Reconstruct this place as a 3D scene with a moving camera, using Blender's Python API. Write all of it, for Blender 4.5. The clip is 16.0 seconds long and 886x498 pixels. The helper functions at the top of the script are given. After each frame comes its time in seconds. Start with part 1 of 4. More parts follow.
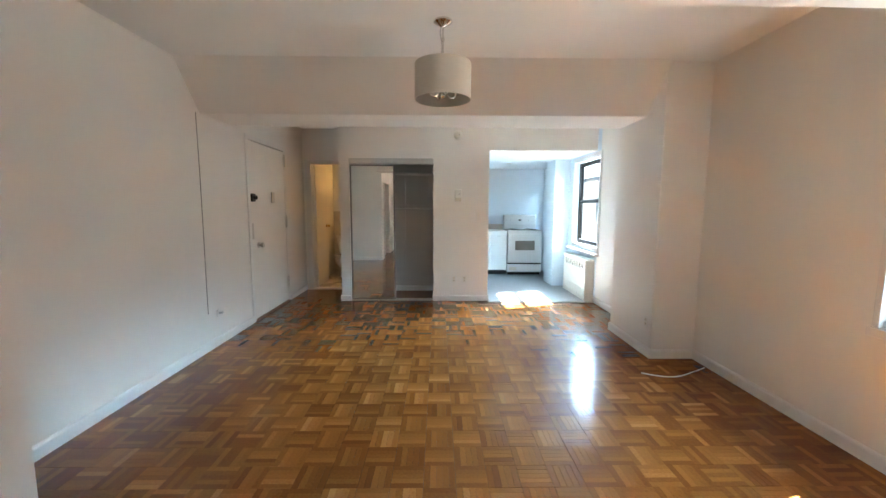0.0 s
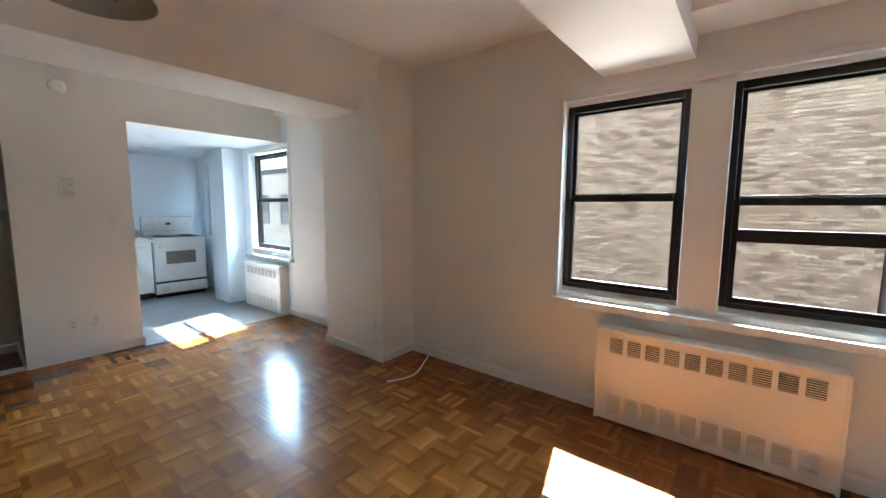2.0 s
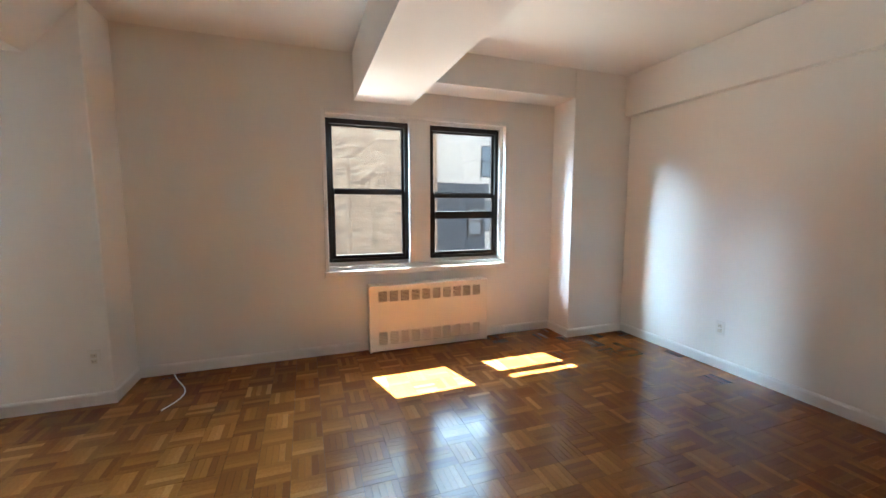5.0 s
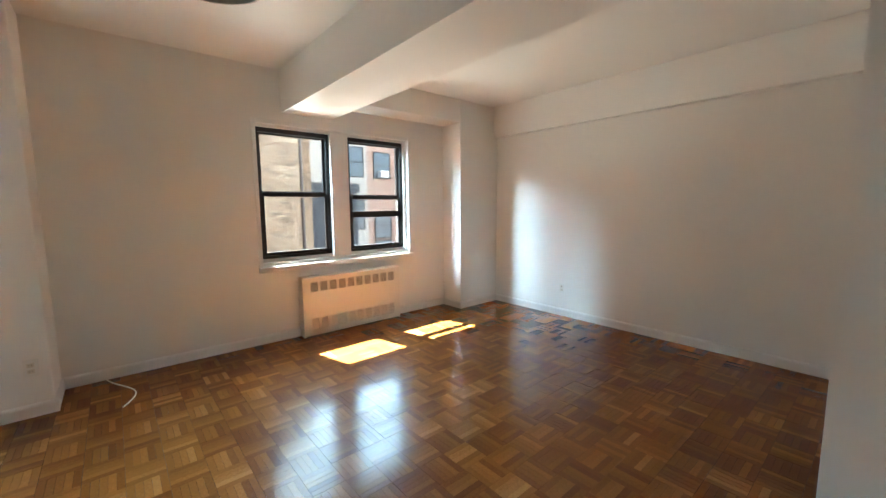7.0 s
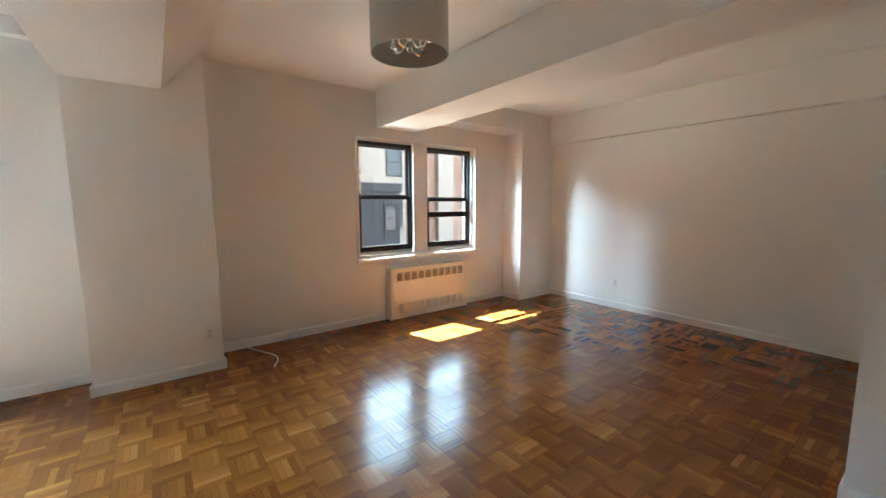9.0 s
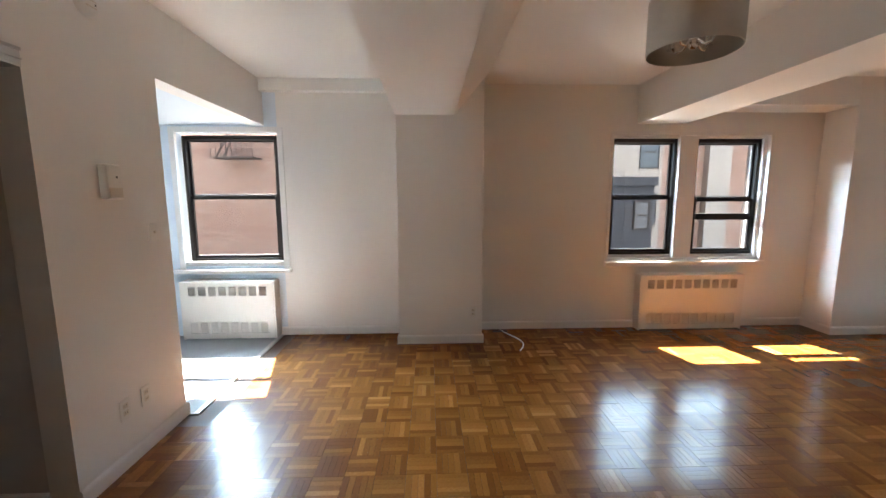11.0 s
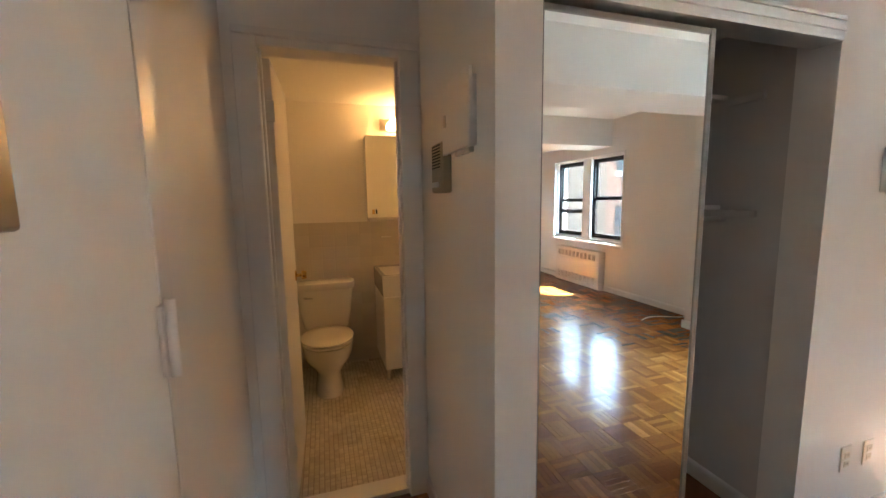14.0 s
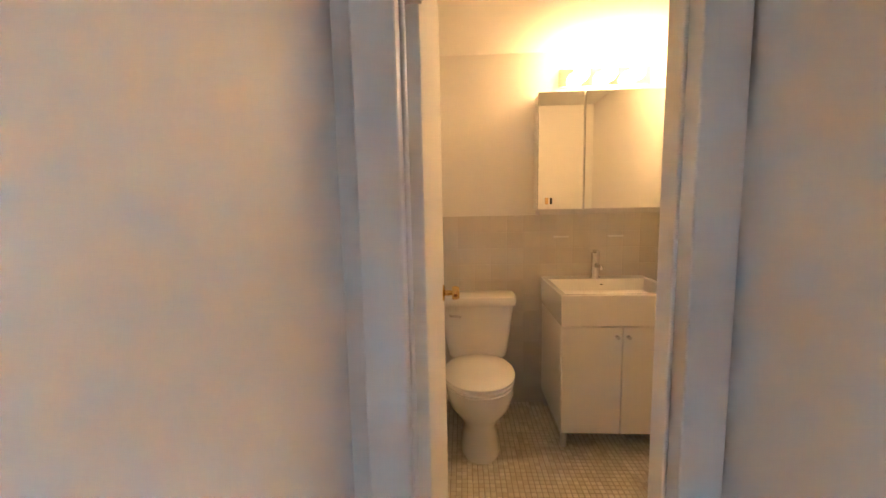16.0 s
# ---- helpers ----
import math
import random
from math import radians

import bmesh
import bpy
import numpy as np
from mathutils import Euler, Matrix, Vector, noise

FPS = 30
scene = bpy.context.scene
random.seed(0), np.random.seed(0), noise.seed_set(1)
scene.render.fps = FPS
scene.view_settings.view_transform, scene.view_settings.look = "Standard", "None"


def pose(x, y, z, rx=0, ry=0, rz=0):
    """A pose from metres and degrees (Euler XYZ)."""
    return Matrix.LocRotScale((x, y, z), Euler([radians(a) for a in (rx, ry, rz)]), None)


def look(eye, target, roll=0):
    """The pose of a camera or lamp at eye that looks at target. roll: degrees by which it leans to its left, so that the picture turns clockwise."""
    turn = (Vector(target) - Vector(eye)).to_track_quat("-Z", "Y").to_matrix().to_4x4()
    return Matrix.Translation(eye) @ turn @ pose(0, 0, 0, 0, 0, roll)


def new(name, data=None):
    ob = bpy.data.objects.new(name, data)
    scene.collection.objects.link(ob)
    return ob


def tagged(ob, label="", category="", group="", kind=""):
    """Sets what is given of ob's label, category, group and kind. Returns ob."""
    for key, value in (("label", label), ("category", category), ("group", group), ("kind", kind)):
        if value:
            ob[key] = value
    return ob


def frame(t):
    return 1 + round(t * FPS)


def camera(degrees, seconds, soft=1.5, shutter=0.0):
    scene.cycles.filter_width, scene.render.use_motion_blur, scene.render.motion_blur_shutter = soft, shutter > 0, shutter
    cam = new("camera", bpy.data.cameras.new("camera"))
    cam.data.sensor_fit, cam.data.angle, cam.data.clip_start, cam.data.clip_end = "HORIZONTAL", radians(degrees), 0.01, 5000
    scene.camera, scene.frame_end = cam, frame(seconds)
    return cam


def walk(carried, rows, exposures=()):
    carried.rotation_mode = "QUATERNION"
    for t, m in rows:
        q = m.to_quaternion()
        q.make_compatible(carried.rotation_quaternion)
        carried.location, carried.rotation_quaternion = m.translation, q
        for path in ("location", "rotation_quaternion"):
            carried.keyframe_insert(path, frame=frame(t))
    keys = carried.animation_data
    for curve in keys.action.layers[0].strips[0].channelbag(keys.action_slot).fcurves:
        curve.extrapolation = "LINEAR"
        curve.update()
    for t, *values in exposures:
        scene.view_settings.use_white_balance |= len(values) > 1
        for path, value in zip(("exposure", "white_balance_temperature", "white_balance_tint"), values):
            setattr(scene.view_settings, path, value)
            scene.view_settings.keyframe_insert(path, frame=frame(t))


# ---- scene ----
cam = camera(98.1, 16.0)
PATH = [
    (0, (0.412, 0.5, 1.407), (0.436, 2.488, 1.188), 0.2),
    (0.5, (0.355, 0.736, 1.432), (0.666, 2.699, 1.205), 0.2),
    (1, (0.31, 0.97, 1.42), (1.064, 2.808, 1.194), 0.2),
    (1.5, (0.227, 1.191, 1.391), (1.405, 2.794, 1.186), 0.3),
    (2, (0.102, 1.404, 1.409), (1.651, 2.65, 1.194), 0.3),
    (2.5, (0.069, 1.647, 1.403), (1.844, 2.543, 1.183), 0.4),
    (3, (-0.023, 1.93, 1.37), (1.9, 2.437, 1.165), 0.6),
    (3.5, (-0.188, 2.192, 1.381), (1.797, 2.303, 1.169), 0.5),
    (4, (-0.395, 2.33, 1.393), (1.581, 2.128, 1.163), 0.4),
    (4.5, (-0.59, 2.478, 1.387), (1.352, 2.061, 1.155), 0.3),
    (5, (-0.74, 2.677, 1.336), (1.132, 2.007, 1.12), -0.0),
    (7.5, (-1.21, 3.797, 1.359), (0.236, 2.435, 1.128), -0.3),
    (8, (-1.238, 4.02, 1.366), (0.174, 2.623, 1.134), -0.2),
    (10.5, (-1.366, 4.496, 1.469), (0.59, 4.165, 1.213), -0.2),
    (11, (-1.397, 4.477, 1.478), (0.585, 4.41, 1.215), -0.2),
    (11.5, (-1.399, 4.475, 1.464), (0.583, 4.541, 1.207), -0.1),
    (12, (-1.399, 4.551, 1.482), (0.567, 4.807, 1.219), -0.1),
    (12.5, (-1.418, 4.728, 1.506), (0.455, 5.372, 1.232), -0.2),
    (13, (-1.455, 4.866, 1.544), (0.123, 6.059, 1.25), -0.6),
    (13.5, (-1.509, 5.021, 1.489), (-0.446, 6.697, 1.24), -0.9),
    (14, (-1.476, 5.202, 1.471), (-0.887, 7.097, 1.225), -0.9),
    (14.5, (-1.411, 5.437, 1.454), (-1.171, 7.409, 1.22), -1.1),
    (15, (-1.432, 5.638, 1.415), (-1.463, 7.626, 1.192), -1.1),
    (15.5, (-1.527, 5.929, 1.414), (-1.612, 7.913, 1.175), -0.8),
    (16, (-1.569, 6.172, 1.383), (-1.673, 8.156, 1.153), -1.2),
]
walk(cam, [(t, look(eye, target, roll)) for t, eye, target, roll in PATH],
     exposures=((0.0, 5.75, 5850, 0), (1.0, 5.50, 5850, 1), (1.5, 5.35, 5900, 2), (2.0, 5.00, 5950, 4), (2.6, 4.80, 6100, 6), (3.5, 5.05, 6400, 11), (5.0, 5.30, 5950, 3), (8.0, 5.50, 6250, 0), (10.5, 4.90, 6550, 10), (11.5, 4.95, 6650, 11), (12.5, 5.20, 6550, 9), (13.5, 5.45, 6650, 8), (14.2, 6.00, 5600, 3), (15.0, 6.45, 5200, 0), (16.0, 6.90, 4900, 4)))

# ---- light ----
SUN_WAY = Vector((-0.77, -0.21, -1.0)).normalized()
world = bpy.data.worlds.new("sky")
scene.world = world
world.use_nodes = True
wn = world.node_tree.nodes
sky = wn.new("ShaderNodeTexSky")
sky.sky_type = "NISHITA"
sky.sun_disc = False
sky.sun_elevation, sky.sun_rotation = radians(51.4), radians(74.7)
wn["Background"].inputs["Strength"].default_value = 0.05
world.node_tree.links.new(sky.outputs[0], wn["Background"].inputs["Color"])
sun = new("sun", bpy.data.lights.new("sun", "SUN"))
sun.data.energy, sun.data.angle, sun.data.color = 5.0, radians(0.6), (1.0, 0.97, 0.92)
sun.rotation_mode = "QUATERNION"
sun.rotation_quaternion = SUN_WAY.to_track_quat("-Z", "Y")


def outside_fill(name, eye, target, wide, high, watts, colour):
    """An added area lamp outside, in place of sky light or yard bounce."""
    lamp = new(name, bpy.data.lights.new(name, "AREA"))
    lamp.data.shape, lamp.data.size, lamp.data.size_y = "RECTANGLE", wide, high
    lamp.data.energy, lamp.data.color = watts, colour
    lamp.matrix_world = look(eye, target)


outside_fill("sky_light", (7.5, -1.6, 5.5), (2.8, 1.6, 0.9), 7.5, 5.0, 160, (0.54, 0.79, 1.0))
# added below sill height to brighten ceilings, in place of yard bounce
outside_fill("yard_bounce_fill", (7.5, 3.6, -1.15), (1.5, 3.6, 1.9), 11.0, 1.6, 26, (1.0, 0.93, 0.82))
outside_fill("kitchen_sky_light", (6.2, 10.6, 5.6), (2.8, 6.7, 1.0), 5.0, 5.0, 380, (0.54, 0.79, 1.0))
# two added lamps that brighten the far facades, not the rooms
outside_fill("facade_fill", (8.0, -5.5, 10.5), (18.0, -6.0, 1.5), 9.0, 5.0, 90, (1.0, 0.95, 0.88))
outside_fill("facade_fill", (6.0, 14.5, 9.5), (11.5, 18.5, 1.0), 6.0, 4.0, 60, (1.0, 0.95, 0.88))


# ---- plan: west, east, kitchen east, south and north wall faces ----
W, E, EN, S, N = -1.82, 2.80, 2.72, -0.53, 6.166


# ---- materials ----
def material(name, colour, rough=0.6, metal=0.0, vary=0.06, scale=6.0, bump=0.0, bump_scale=120.0, coat=0.0, spec=0.5):
    m = bpy.data.materials.new(name)
    m.use_nodes = True
    n, l = m.node_tree.nodes, m.node_tree.links
    b = n["Principled BSDF"]
    b.inputs["Metallic"].default_value, b.inputs["Roughness"].default_value = metal, rough
    b.inputs["Specular IOR Level"].default_value = spec
    b.inputs["Coat Weight"].default_value, b.inputs["Coat Roughness"].default_value = coat, 0.08
    co = n.new("ShaderNodeTexCoord")
    big = n.new("ShaderNodeTexNoise")
    big.inputs["Scale"].default_value, big.inputs["Detail"].default_value = scale, 6
    l.new(co.outputs["Object"], big.inputs["Vector"])
    mix = n.new("ShaderNodeMix")
    mix.data_type = "RGBA"
    mix.inputs[6].default_value = (*[max(0, c * (1 - vary)) for c in colour], 1)
    mix.inputs[7].default_value = (*[min(1, c * (1 + vary)) for c in colour], 1)
    l.new(big.outputs["Fac"], mix.inputs[0])
    l.new(mix.outputs[2], b.inputs["Base Color"])
    if bump:
        fine = n.new("ShaderNodeTexNoise")
        fine.inputs["Scale"].default_value, fine.inputs["Detail"].default_value = bump_scale, 4
        l.new(co.outputs["Object"], fine.inputs["Vector"])
        bn = n.new("ShaderNodeBump")
        bn.inputs["Strength"].default_value, bn.inputs["Distance"].default_value = bump, 0.004
        l.new(fine.outputs["Fac"], bn.inputs["Height"])
        l.new(bn.outputs["Normal"], b.inputs["Normal"])
    return m


def pieces_material(name, stops, rough, grain, bump, per_object=0.35, coat=0.0, rough_vary=0.08, block=0.0):
    """Colour that changes from piece to piece, with a grain that runs in each."""
    m = bpy.data.materials.new(name)
    m.use_nodes = True
    n, l = m.node_tree.nodes, m.node_tree.links
    b = n["Principled BSDF"]
    b.inputs["Roughness"].default_value = rough
    b.inputs["Specular IOR Level"].default_value = 0.32 if block else 0.5
    b.inputs["Coat Weight"].default_value, b.inputs["Coat Roughness"].default_value = coat, 0.10
    geo, info, co = n.new("ShaderNodeNewGeometry"), n.new("ShaderNodeObjectInfo"), n.new("ShaderNodeTexCoord")
    add = n.new("ShaderNodeMath")
    add.operation = "MULTIPLY_ADD"
    add.inputs[1].default_value = per_object
    l.new(info.outputs["Random"], add.inputs[0])
    l.new(geo.outputs["Random Per Island"], add.inputs[2])
    wrap = n.new("ShaderNodeMath")
    wrap.operation = "FRACT"
    l.new(add.outputs[0], wrap.inputs[0])
    tex = n.new("ShaderNodeTexNoise")
    tex.inputs["Scale"].default_value, tex.inputs["Detail"].default_value = grain, 8
    l.new(co.outputs["Object"], tex.inputs["Vector"])
    mix = n.new("ShaderNodeMath")
    mix.operation = "MULTIPLY_ADD"
    mix.inputs[1].default_value = 0.35
    l.new(tex.outputs["Fac"], mix.inputs[0])
    half = n.new("ShaderNodeMath")
    half.operation = "MULTIPLY_ADD"
    half.inputs[1].default_value, half.inputs[2].default_value = 0.78, 0.0
    tone = wrap.outputs[0]
    if block:
        snap = [n.new("ShaderNodeVectorMath") for _ in range(3)]
        for node, op, v in zip(snap, ("SUBTRACT", "DIVIDE", "FLOOR"), ((W, S, -1.0), (block, block, 9.0), (0, 0, 0))):
            node.operation = op
            node.inputs[1].default_value = v
        l.new(geo.outputs["Position"], snap[0].inputs[0])
        l.new(snap[0].outputs[0], snap[1].inputs[0])
        l.new(snap[1].outputs[0], snap[2].inputs[0])
        white = n.new("ShaderNodeTexWhiteNoise")
        l.new(snap[2].outputs[0], white.inputs["Vector"])
        curve = n.new("ShaderNodeMath")
        curve.operation = "POWER"
        curve.inputs[1].default_value = 2.2
        l.new(tone, curve.inputs[0])
        both = n.new("ShaderNodeMix")
        both.inputs[0].default_value = 0.55
        l.new(white.outputs["Value"], both.inputs[2])
        l.new(curve.outputs[0], both.inputs[3])
        tone = both.outputs[0]
    l.new(tone, half.inputs[0])
    l.new(half.outputs[0], mix.inputs[2])
    ramp = n.new("ShaderNodeValToRGB")
    while len(ramp.color_ramp.elements) < len(stops):
        ramp.color_ramp.elements.new(0.5)
    for e, (p, c) in zip(ramp.color_ramp.elements, stops):
        e.position, e.color = p, (*c, 1)
    l.new(mix.outputs[0], ramp.inputs["Fac"])
    l.new(ramp.outputs["Color"], b.inputs["Base Color"])
    worn = n.new("ShaderNodeTexNoise")
    worn.inputs["Scale"].default_value, worn.inputs["Detail"].default_value = 2.3, 5
    l.new(co.outputs["Object"], worn.inputs["Vector"])
    rr = n.new("ShaderNodeMapRange")
    rr.inputs["To Min"].default_value, rr.inputs["To Max"].default_value = rough - rough_vary, rough + rough_vary
    l.new(worn.outputs["Fac"], rr.inputs["Value"])
    l.new(rr.outputs["Result"], b.inputs["Roughness"])
    bn = n.new("ShaderNodeBump")
    bn.inputs["Strength"].default_value, bn.inputs["Distance"].default_value = bump, 0.002
    l.new(tex.outputs["Fac"], bn.inputs["Height"])
    l.new(bn.outputs["Normal"], b.inputs["Normal"])
    return m


def glass_material():
    m = bpy.data.materials.new("window_glass")
    m.use_nodes = True
    n, l = m.node_tree.nodes, m.node_tree.links
    n.remove(n["Principled BSDF"])
    clear, gloss, mix = n.new("ShaderNodeBsdfTransparent"), n.new("ShaderNodeBsdfGlossy"), n.new("ShaderNodeMixShader")
    mix.inputs[0].default_value = 0.07
    gloss.inputs["Roughness"].default_value = 0.03
    # tint dims the bright outside and its reflections in the floor
    clear.inputs["Color"].default_value = (0.60, 0.595, 0.59, 1)
    l.new(clear.outputs[0], mix.inputs[1])
    l.new(gloss.outputs[0], mix.inputs[2])
    l.new(mix.outputs[0], n["Material Output"].inputs["Surface"])
    return m


def glow(name, colour, strength):
    m = material(name, (0.9, 0.85, 0.75), 0.3)
    b = m.node_tree.nodes["Principled BSDF"]
    b.inputs["Emission Color"].default_value, b.inputs["Emission Strength"].default_value = (*colour, 1), strength
    return m


PAINT = material("wall_paint", (0.84, 0.82, 0.785), 0.55, vary=0.03, scale=1.6, bump=0.12, bump_scale=38)
CEIL = material("ceiling_paint", (0.86, 0.85, 0.82), 0.75, vary=0.03, scale=1.2, bump=0.15, bump_scale=24)
TRIM = material("trim_gloss_paint", (0.80, 0.79, 0.77), 0.32, vary=0.03, scale=4, bump=0.06, bump_scale=60)
# white kitchen walls, with the blue of the window daylight in the colour
KITCHEN = material("kitchen_paint_blue_daylight", (0.70, 0.79, 0.87), 0.5, vary=0.03, scale=2, bump=0.08, bump_scale=40)
DOOR = material("door_paint", (0.82, 0.805, 0.77), 0.7, vary=0.04, scale=3, bump=0.08, bump_scale=30, spec=0.2)
BLACK = material("dark_bronze_metal", (0.018, 0.013, 0.011), 0.38, 0.3, vary=0.25, scale=20)
GLASS = glass_material()
ENAMEL = material("white_enamel", (0.80, 0.80, 0.80), 0.18, vary=0.02, scale=4, coat=0.4)
RADPAINT = material("radiator_enamel", (0.80, 0.765, 0.71), 0.35, vary=0.04, scale=5, bump=0.04, bump_scale=80)
RADDARK = material("radiator_inside_shade", (0.09, 0.065, 0.045), 0.7, vary=0.3, scale=30)
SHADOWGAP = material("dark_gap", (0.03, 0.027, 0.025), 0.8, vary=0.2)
CHROME = material("chrome", (0.72, 0.70, 0.68), 0.14, 1.0, vary=0.05, scale=30)
NICKEL = material("brushed_aluminium", (0.60, 0.59, 0.57), 0.34, 1.0, vary=0.08, scale=40)
DULLALU = material("dull_aluminium", (0.30, 0.29, 0.275), 0.42, 1.0, vary=0.1, scale=40)
BRASS = material("brass", (0.70, 0.48, 0.18), 0.22, 1.0, vary=0.1, scale=40)
MIRROR = material("mirror_silver", (0.86, 0.88, 0.86), 0.012, 1.0, vary=0.01, scale=3)
SHADE = material("linen_shade", (0.66, 0.62, 0.55), 0.85, vary=0.06, scale=30, bump=0.3, bump_scale=400)
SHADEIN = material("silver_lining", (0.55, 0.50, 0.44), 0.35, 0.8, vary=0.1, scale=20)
BULB = material("clear_bulb", (0.85, 0.84, 0.82), 0.08, vary=0.02)
BATHGLOW = glow("lit_bulb", (1.0, 0.47, 0.14), 1.05)
PORCELAIN = material("porcelain", (0.82, 0.80, 0.76), 0.12, vary=0.02, scale=3, coat=0.5)
LAMINATE = material("white_laminate", (0.80, 0.79, 0.76), 0.3, vary=0.02, scale=3)
PLASTIC = material("ivory_plastic", (0.70, 0.66, 0.57), 0.4, vary=0.05, scale=12)
AGED = material("yellowed_plastic", (0.42, 0.38, 0.28), 0.45, vary=0.08, scale=12)
WHITEPLASTIC = material("white_plastic", (0.80, 0.79, 0.75), 0.38, vary=0.03, scale=12)
KFLOOR = material("grey_vinyl", (0.33, 0.36, 0.39), 0.3, vary=0.12, scale=9, bump=0.05, bump_scale=90)
STEEL = material("grey_counter", (0.50, 0.47, 0.42), 0.3, vary=0.1, scale=30)
OVENGLASS = material("oven_glass", (0.22, 0.20, 0.18), 0.08, vary=0.2, scale=8)
COIL = material("burner_iron", (0.03, 0.03, 0.03), 0.5, 0.4, vary=0.3, scale=40)
CLOSET = material("closet_paint", (0.60, 0.575, 0.54), 0.65, vary=0.05, scale=2, bump=0.1, bump_scale=40)
GROUT = material("grout", (0.40, 0.34, 0.27), 0.85, vary=0.2, scale=30)
UNDER = material("floor_joint", (0.09, 0.035, 0.011), 0.5, vary=0.3, scale=20)
OAK = pieces_material("oak_parquet", [(0.0, (0.100, 0.030, 0.007)), (0.35, (0.165, 0.054, 0.011)), (0.7, (0.275, 0.105, 0.022)), (1.0, (0.44, 0.20, 0.055))], 0.19, 70, 0.03, coat=0.12, block=0.166)
SADDLE = material("oak_saddle", (0.16, 0.06, 0.018), 0.3, vary=0.3, scale=30)
MOSAIC = pieces_material("bath_mosaic", [(0.0, (0.52, 0.47, 0.39)), (1.0, (0.70, 0.65, 0.56))], 0.28, 40, 0.05)
WALLTILE = pieces_material("bath_wall_tile", [(0.0, (0.62, 0.58, 0.51)), (1.0, (0.68, 0.64, 0.57))], 0.2, 20, 0.03)
TANBRICK = pieces_material("tan_brick", [(0.0, (0.085, 0.05, 0.035)), (0.22, (0.17, 0.11, 0.07)), (0.40, (0.29, 0.19, 0.12)), (0.75, (0.37, 0.26, 0.17)), (1.0, (0.45, 0.345, 0.235))], 0.85, 60, 0.4)
REDBRICK = pieces_material("red_brick", [(0.0, (0.25, 0.12, 0.085)), (0.4, (0.42, 0.25, 0.19)), (0.75, (0.48, 0.33, 0.26)), (1.0, (0.54, 0.42, 0.35))], 0.85, 60, 0.4)
MORTAR = material("mortar", (0.32, 0.27, 0.22), 0.9, vary=0.15, scale=8, bump=0.4)
# brick coloured extra dark so less light bounces onto the facades opposite
OUTER = material("low_bounce_brick", (0.085, 0.06, 0.05), 0.9, vary=0.2, scale=6, bump=0.4)
PALEWALL = material("pale_render", (0.45, 0.415, 0.365), 0.85, vary=0.08, scale=1.5, bump=0.2)
DARKROOF = material("dark_bitumen", (0.06, 0.068, 0.08), 0.8, vary=0.3, scale=3)
ASPHALT = material("yard_concrete", (0.22, 0.21, 0.20), 0.9, vary=0.2, scale=2)
FARGLASS = material("far_window_glass", (0.10, 0.12, 0.14), 0.06, vary=0.2)
PIPE = material("grey_downpipe", (0.07, 0.05, 0.042), 0.6, vary=0.2)


# ---- shape helpers ----
def box(bm, x0, x1, y0, y1, z0, z1, bevel=0.0, segments=2):
    vs = [bm.verts.new((x, y, z)) for x in (x0, x1) for y in (y0, y1) for z in (z0, z1)]
    fs = [bm.faces.new([vs[i] for i in f]) for f in ((0, 1, 3, 2), (4, 6, 7, 5), (0, 4, 5, 1), (2, 3, 7, 6), (0, 2, 6, 4), (1, 5, 7, 3))]
    if bevel:
        es = list({e for f in fs for e in f.edges})
        bmesh.ops.bevel(bm, geom=es, offset=bevel, segments=segments, affect="EDGES", profile=0.5)


def boxes(*rows, bevel=0.0):
    bm = bmesh.new()
    for r in rows:
        box(bm, *r, bevel=bevel)
    return bm


def loft(bm, rings, cap=True):
    """Skin through rings of equal count."""
    made = [[bm.verts.new(p) for p in r] for r in rings]
    k = len(made[0])
    for a, b in zip(made, made[1:]):
        for i in range(k):
            bm.faces.new((a[i], a[(i + 1) % k], b[(i + 1) % k], b[i]))
    if cap:
        bm.faces.new(made[0][::-1])
        bm.faces.new(made[-1])


def ring(cx, cy, z, rx, ry, k=28, power=2.0):
    out = []
    for i in range(k):
        a = 2 * math.pi * i / k
        c, s = math.cos(a), math.sin(a)
        out.append((cx + rx * math.copysign(abs(c) ** (2 / power), c), cy + ry * math.copysign(abs(s) ** (2 / power), s), z))
    return out


def tube(bm, pts, r, k=10):
    pts = [Vector(p) for p in pts]
    rings = []
    for i, p in enumerate(pts):
        way = (pts[min(i + 1, len(pts) - 1)] - pts[max(i - 1, 0)]).normalized()
        side = way.orthogonal() if abs(way.z) > 0.9 else way.cross(Vector((0, 0, 1)))
        side.normalize()
        up = way.cross(side)
        rings.append([p + r * (math.cos(2 * math.pi * j / k) * side + math.sin(2 * math.pi * j / k) * up) for j in range(k)])
    loft(bm, rings)


def finish(ob, bm, mat, smooth=False):
    bmesh.ops.recalc_face_normals(bm, faces=bm.faces)
    bm.to_mesh(ob.data)
    bm.free()
    ob.data.materials.append(mat)
    if smooth:
        for p in ob.data.polygons:
            p.use_smooth = True
        ob.data.set_sharp_from_angle(angle=radians(38))
    return ob


def part(name, bm, mat, parent, label="", smooth=False):
    ob = finish(new(name, bpy.data.meshes.new(name)), bm, mat, smooth)
    ob.parent = parent
    return tagged(ob, label) if label else ob


def thing(name, at, label, category, group=""):
    e = new(name)
    e.empty_display_size = 0.1
    e.location = at
    return tagged(e, label, category, group)


def solid(name, bm, mat, label, category, kind="", group="", smooth=False):
    return tagged(finish(new(name, bpy.data.meshes.new(name)), bm, mat, smooth), label, category, group, kind)


def at(bm, x, y, z):
    bmesh.ops.translate(bm, verts=bm.verts, vec=(x, y, z))
    return bm


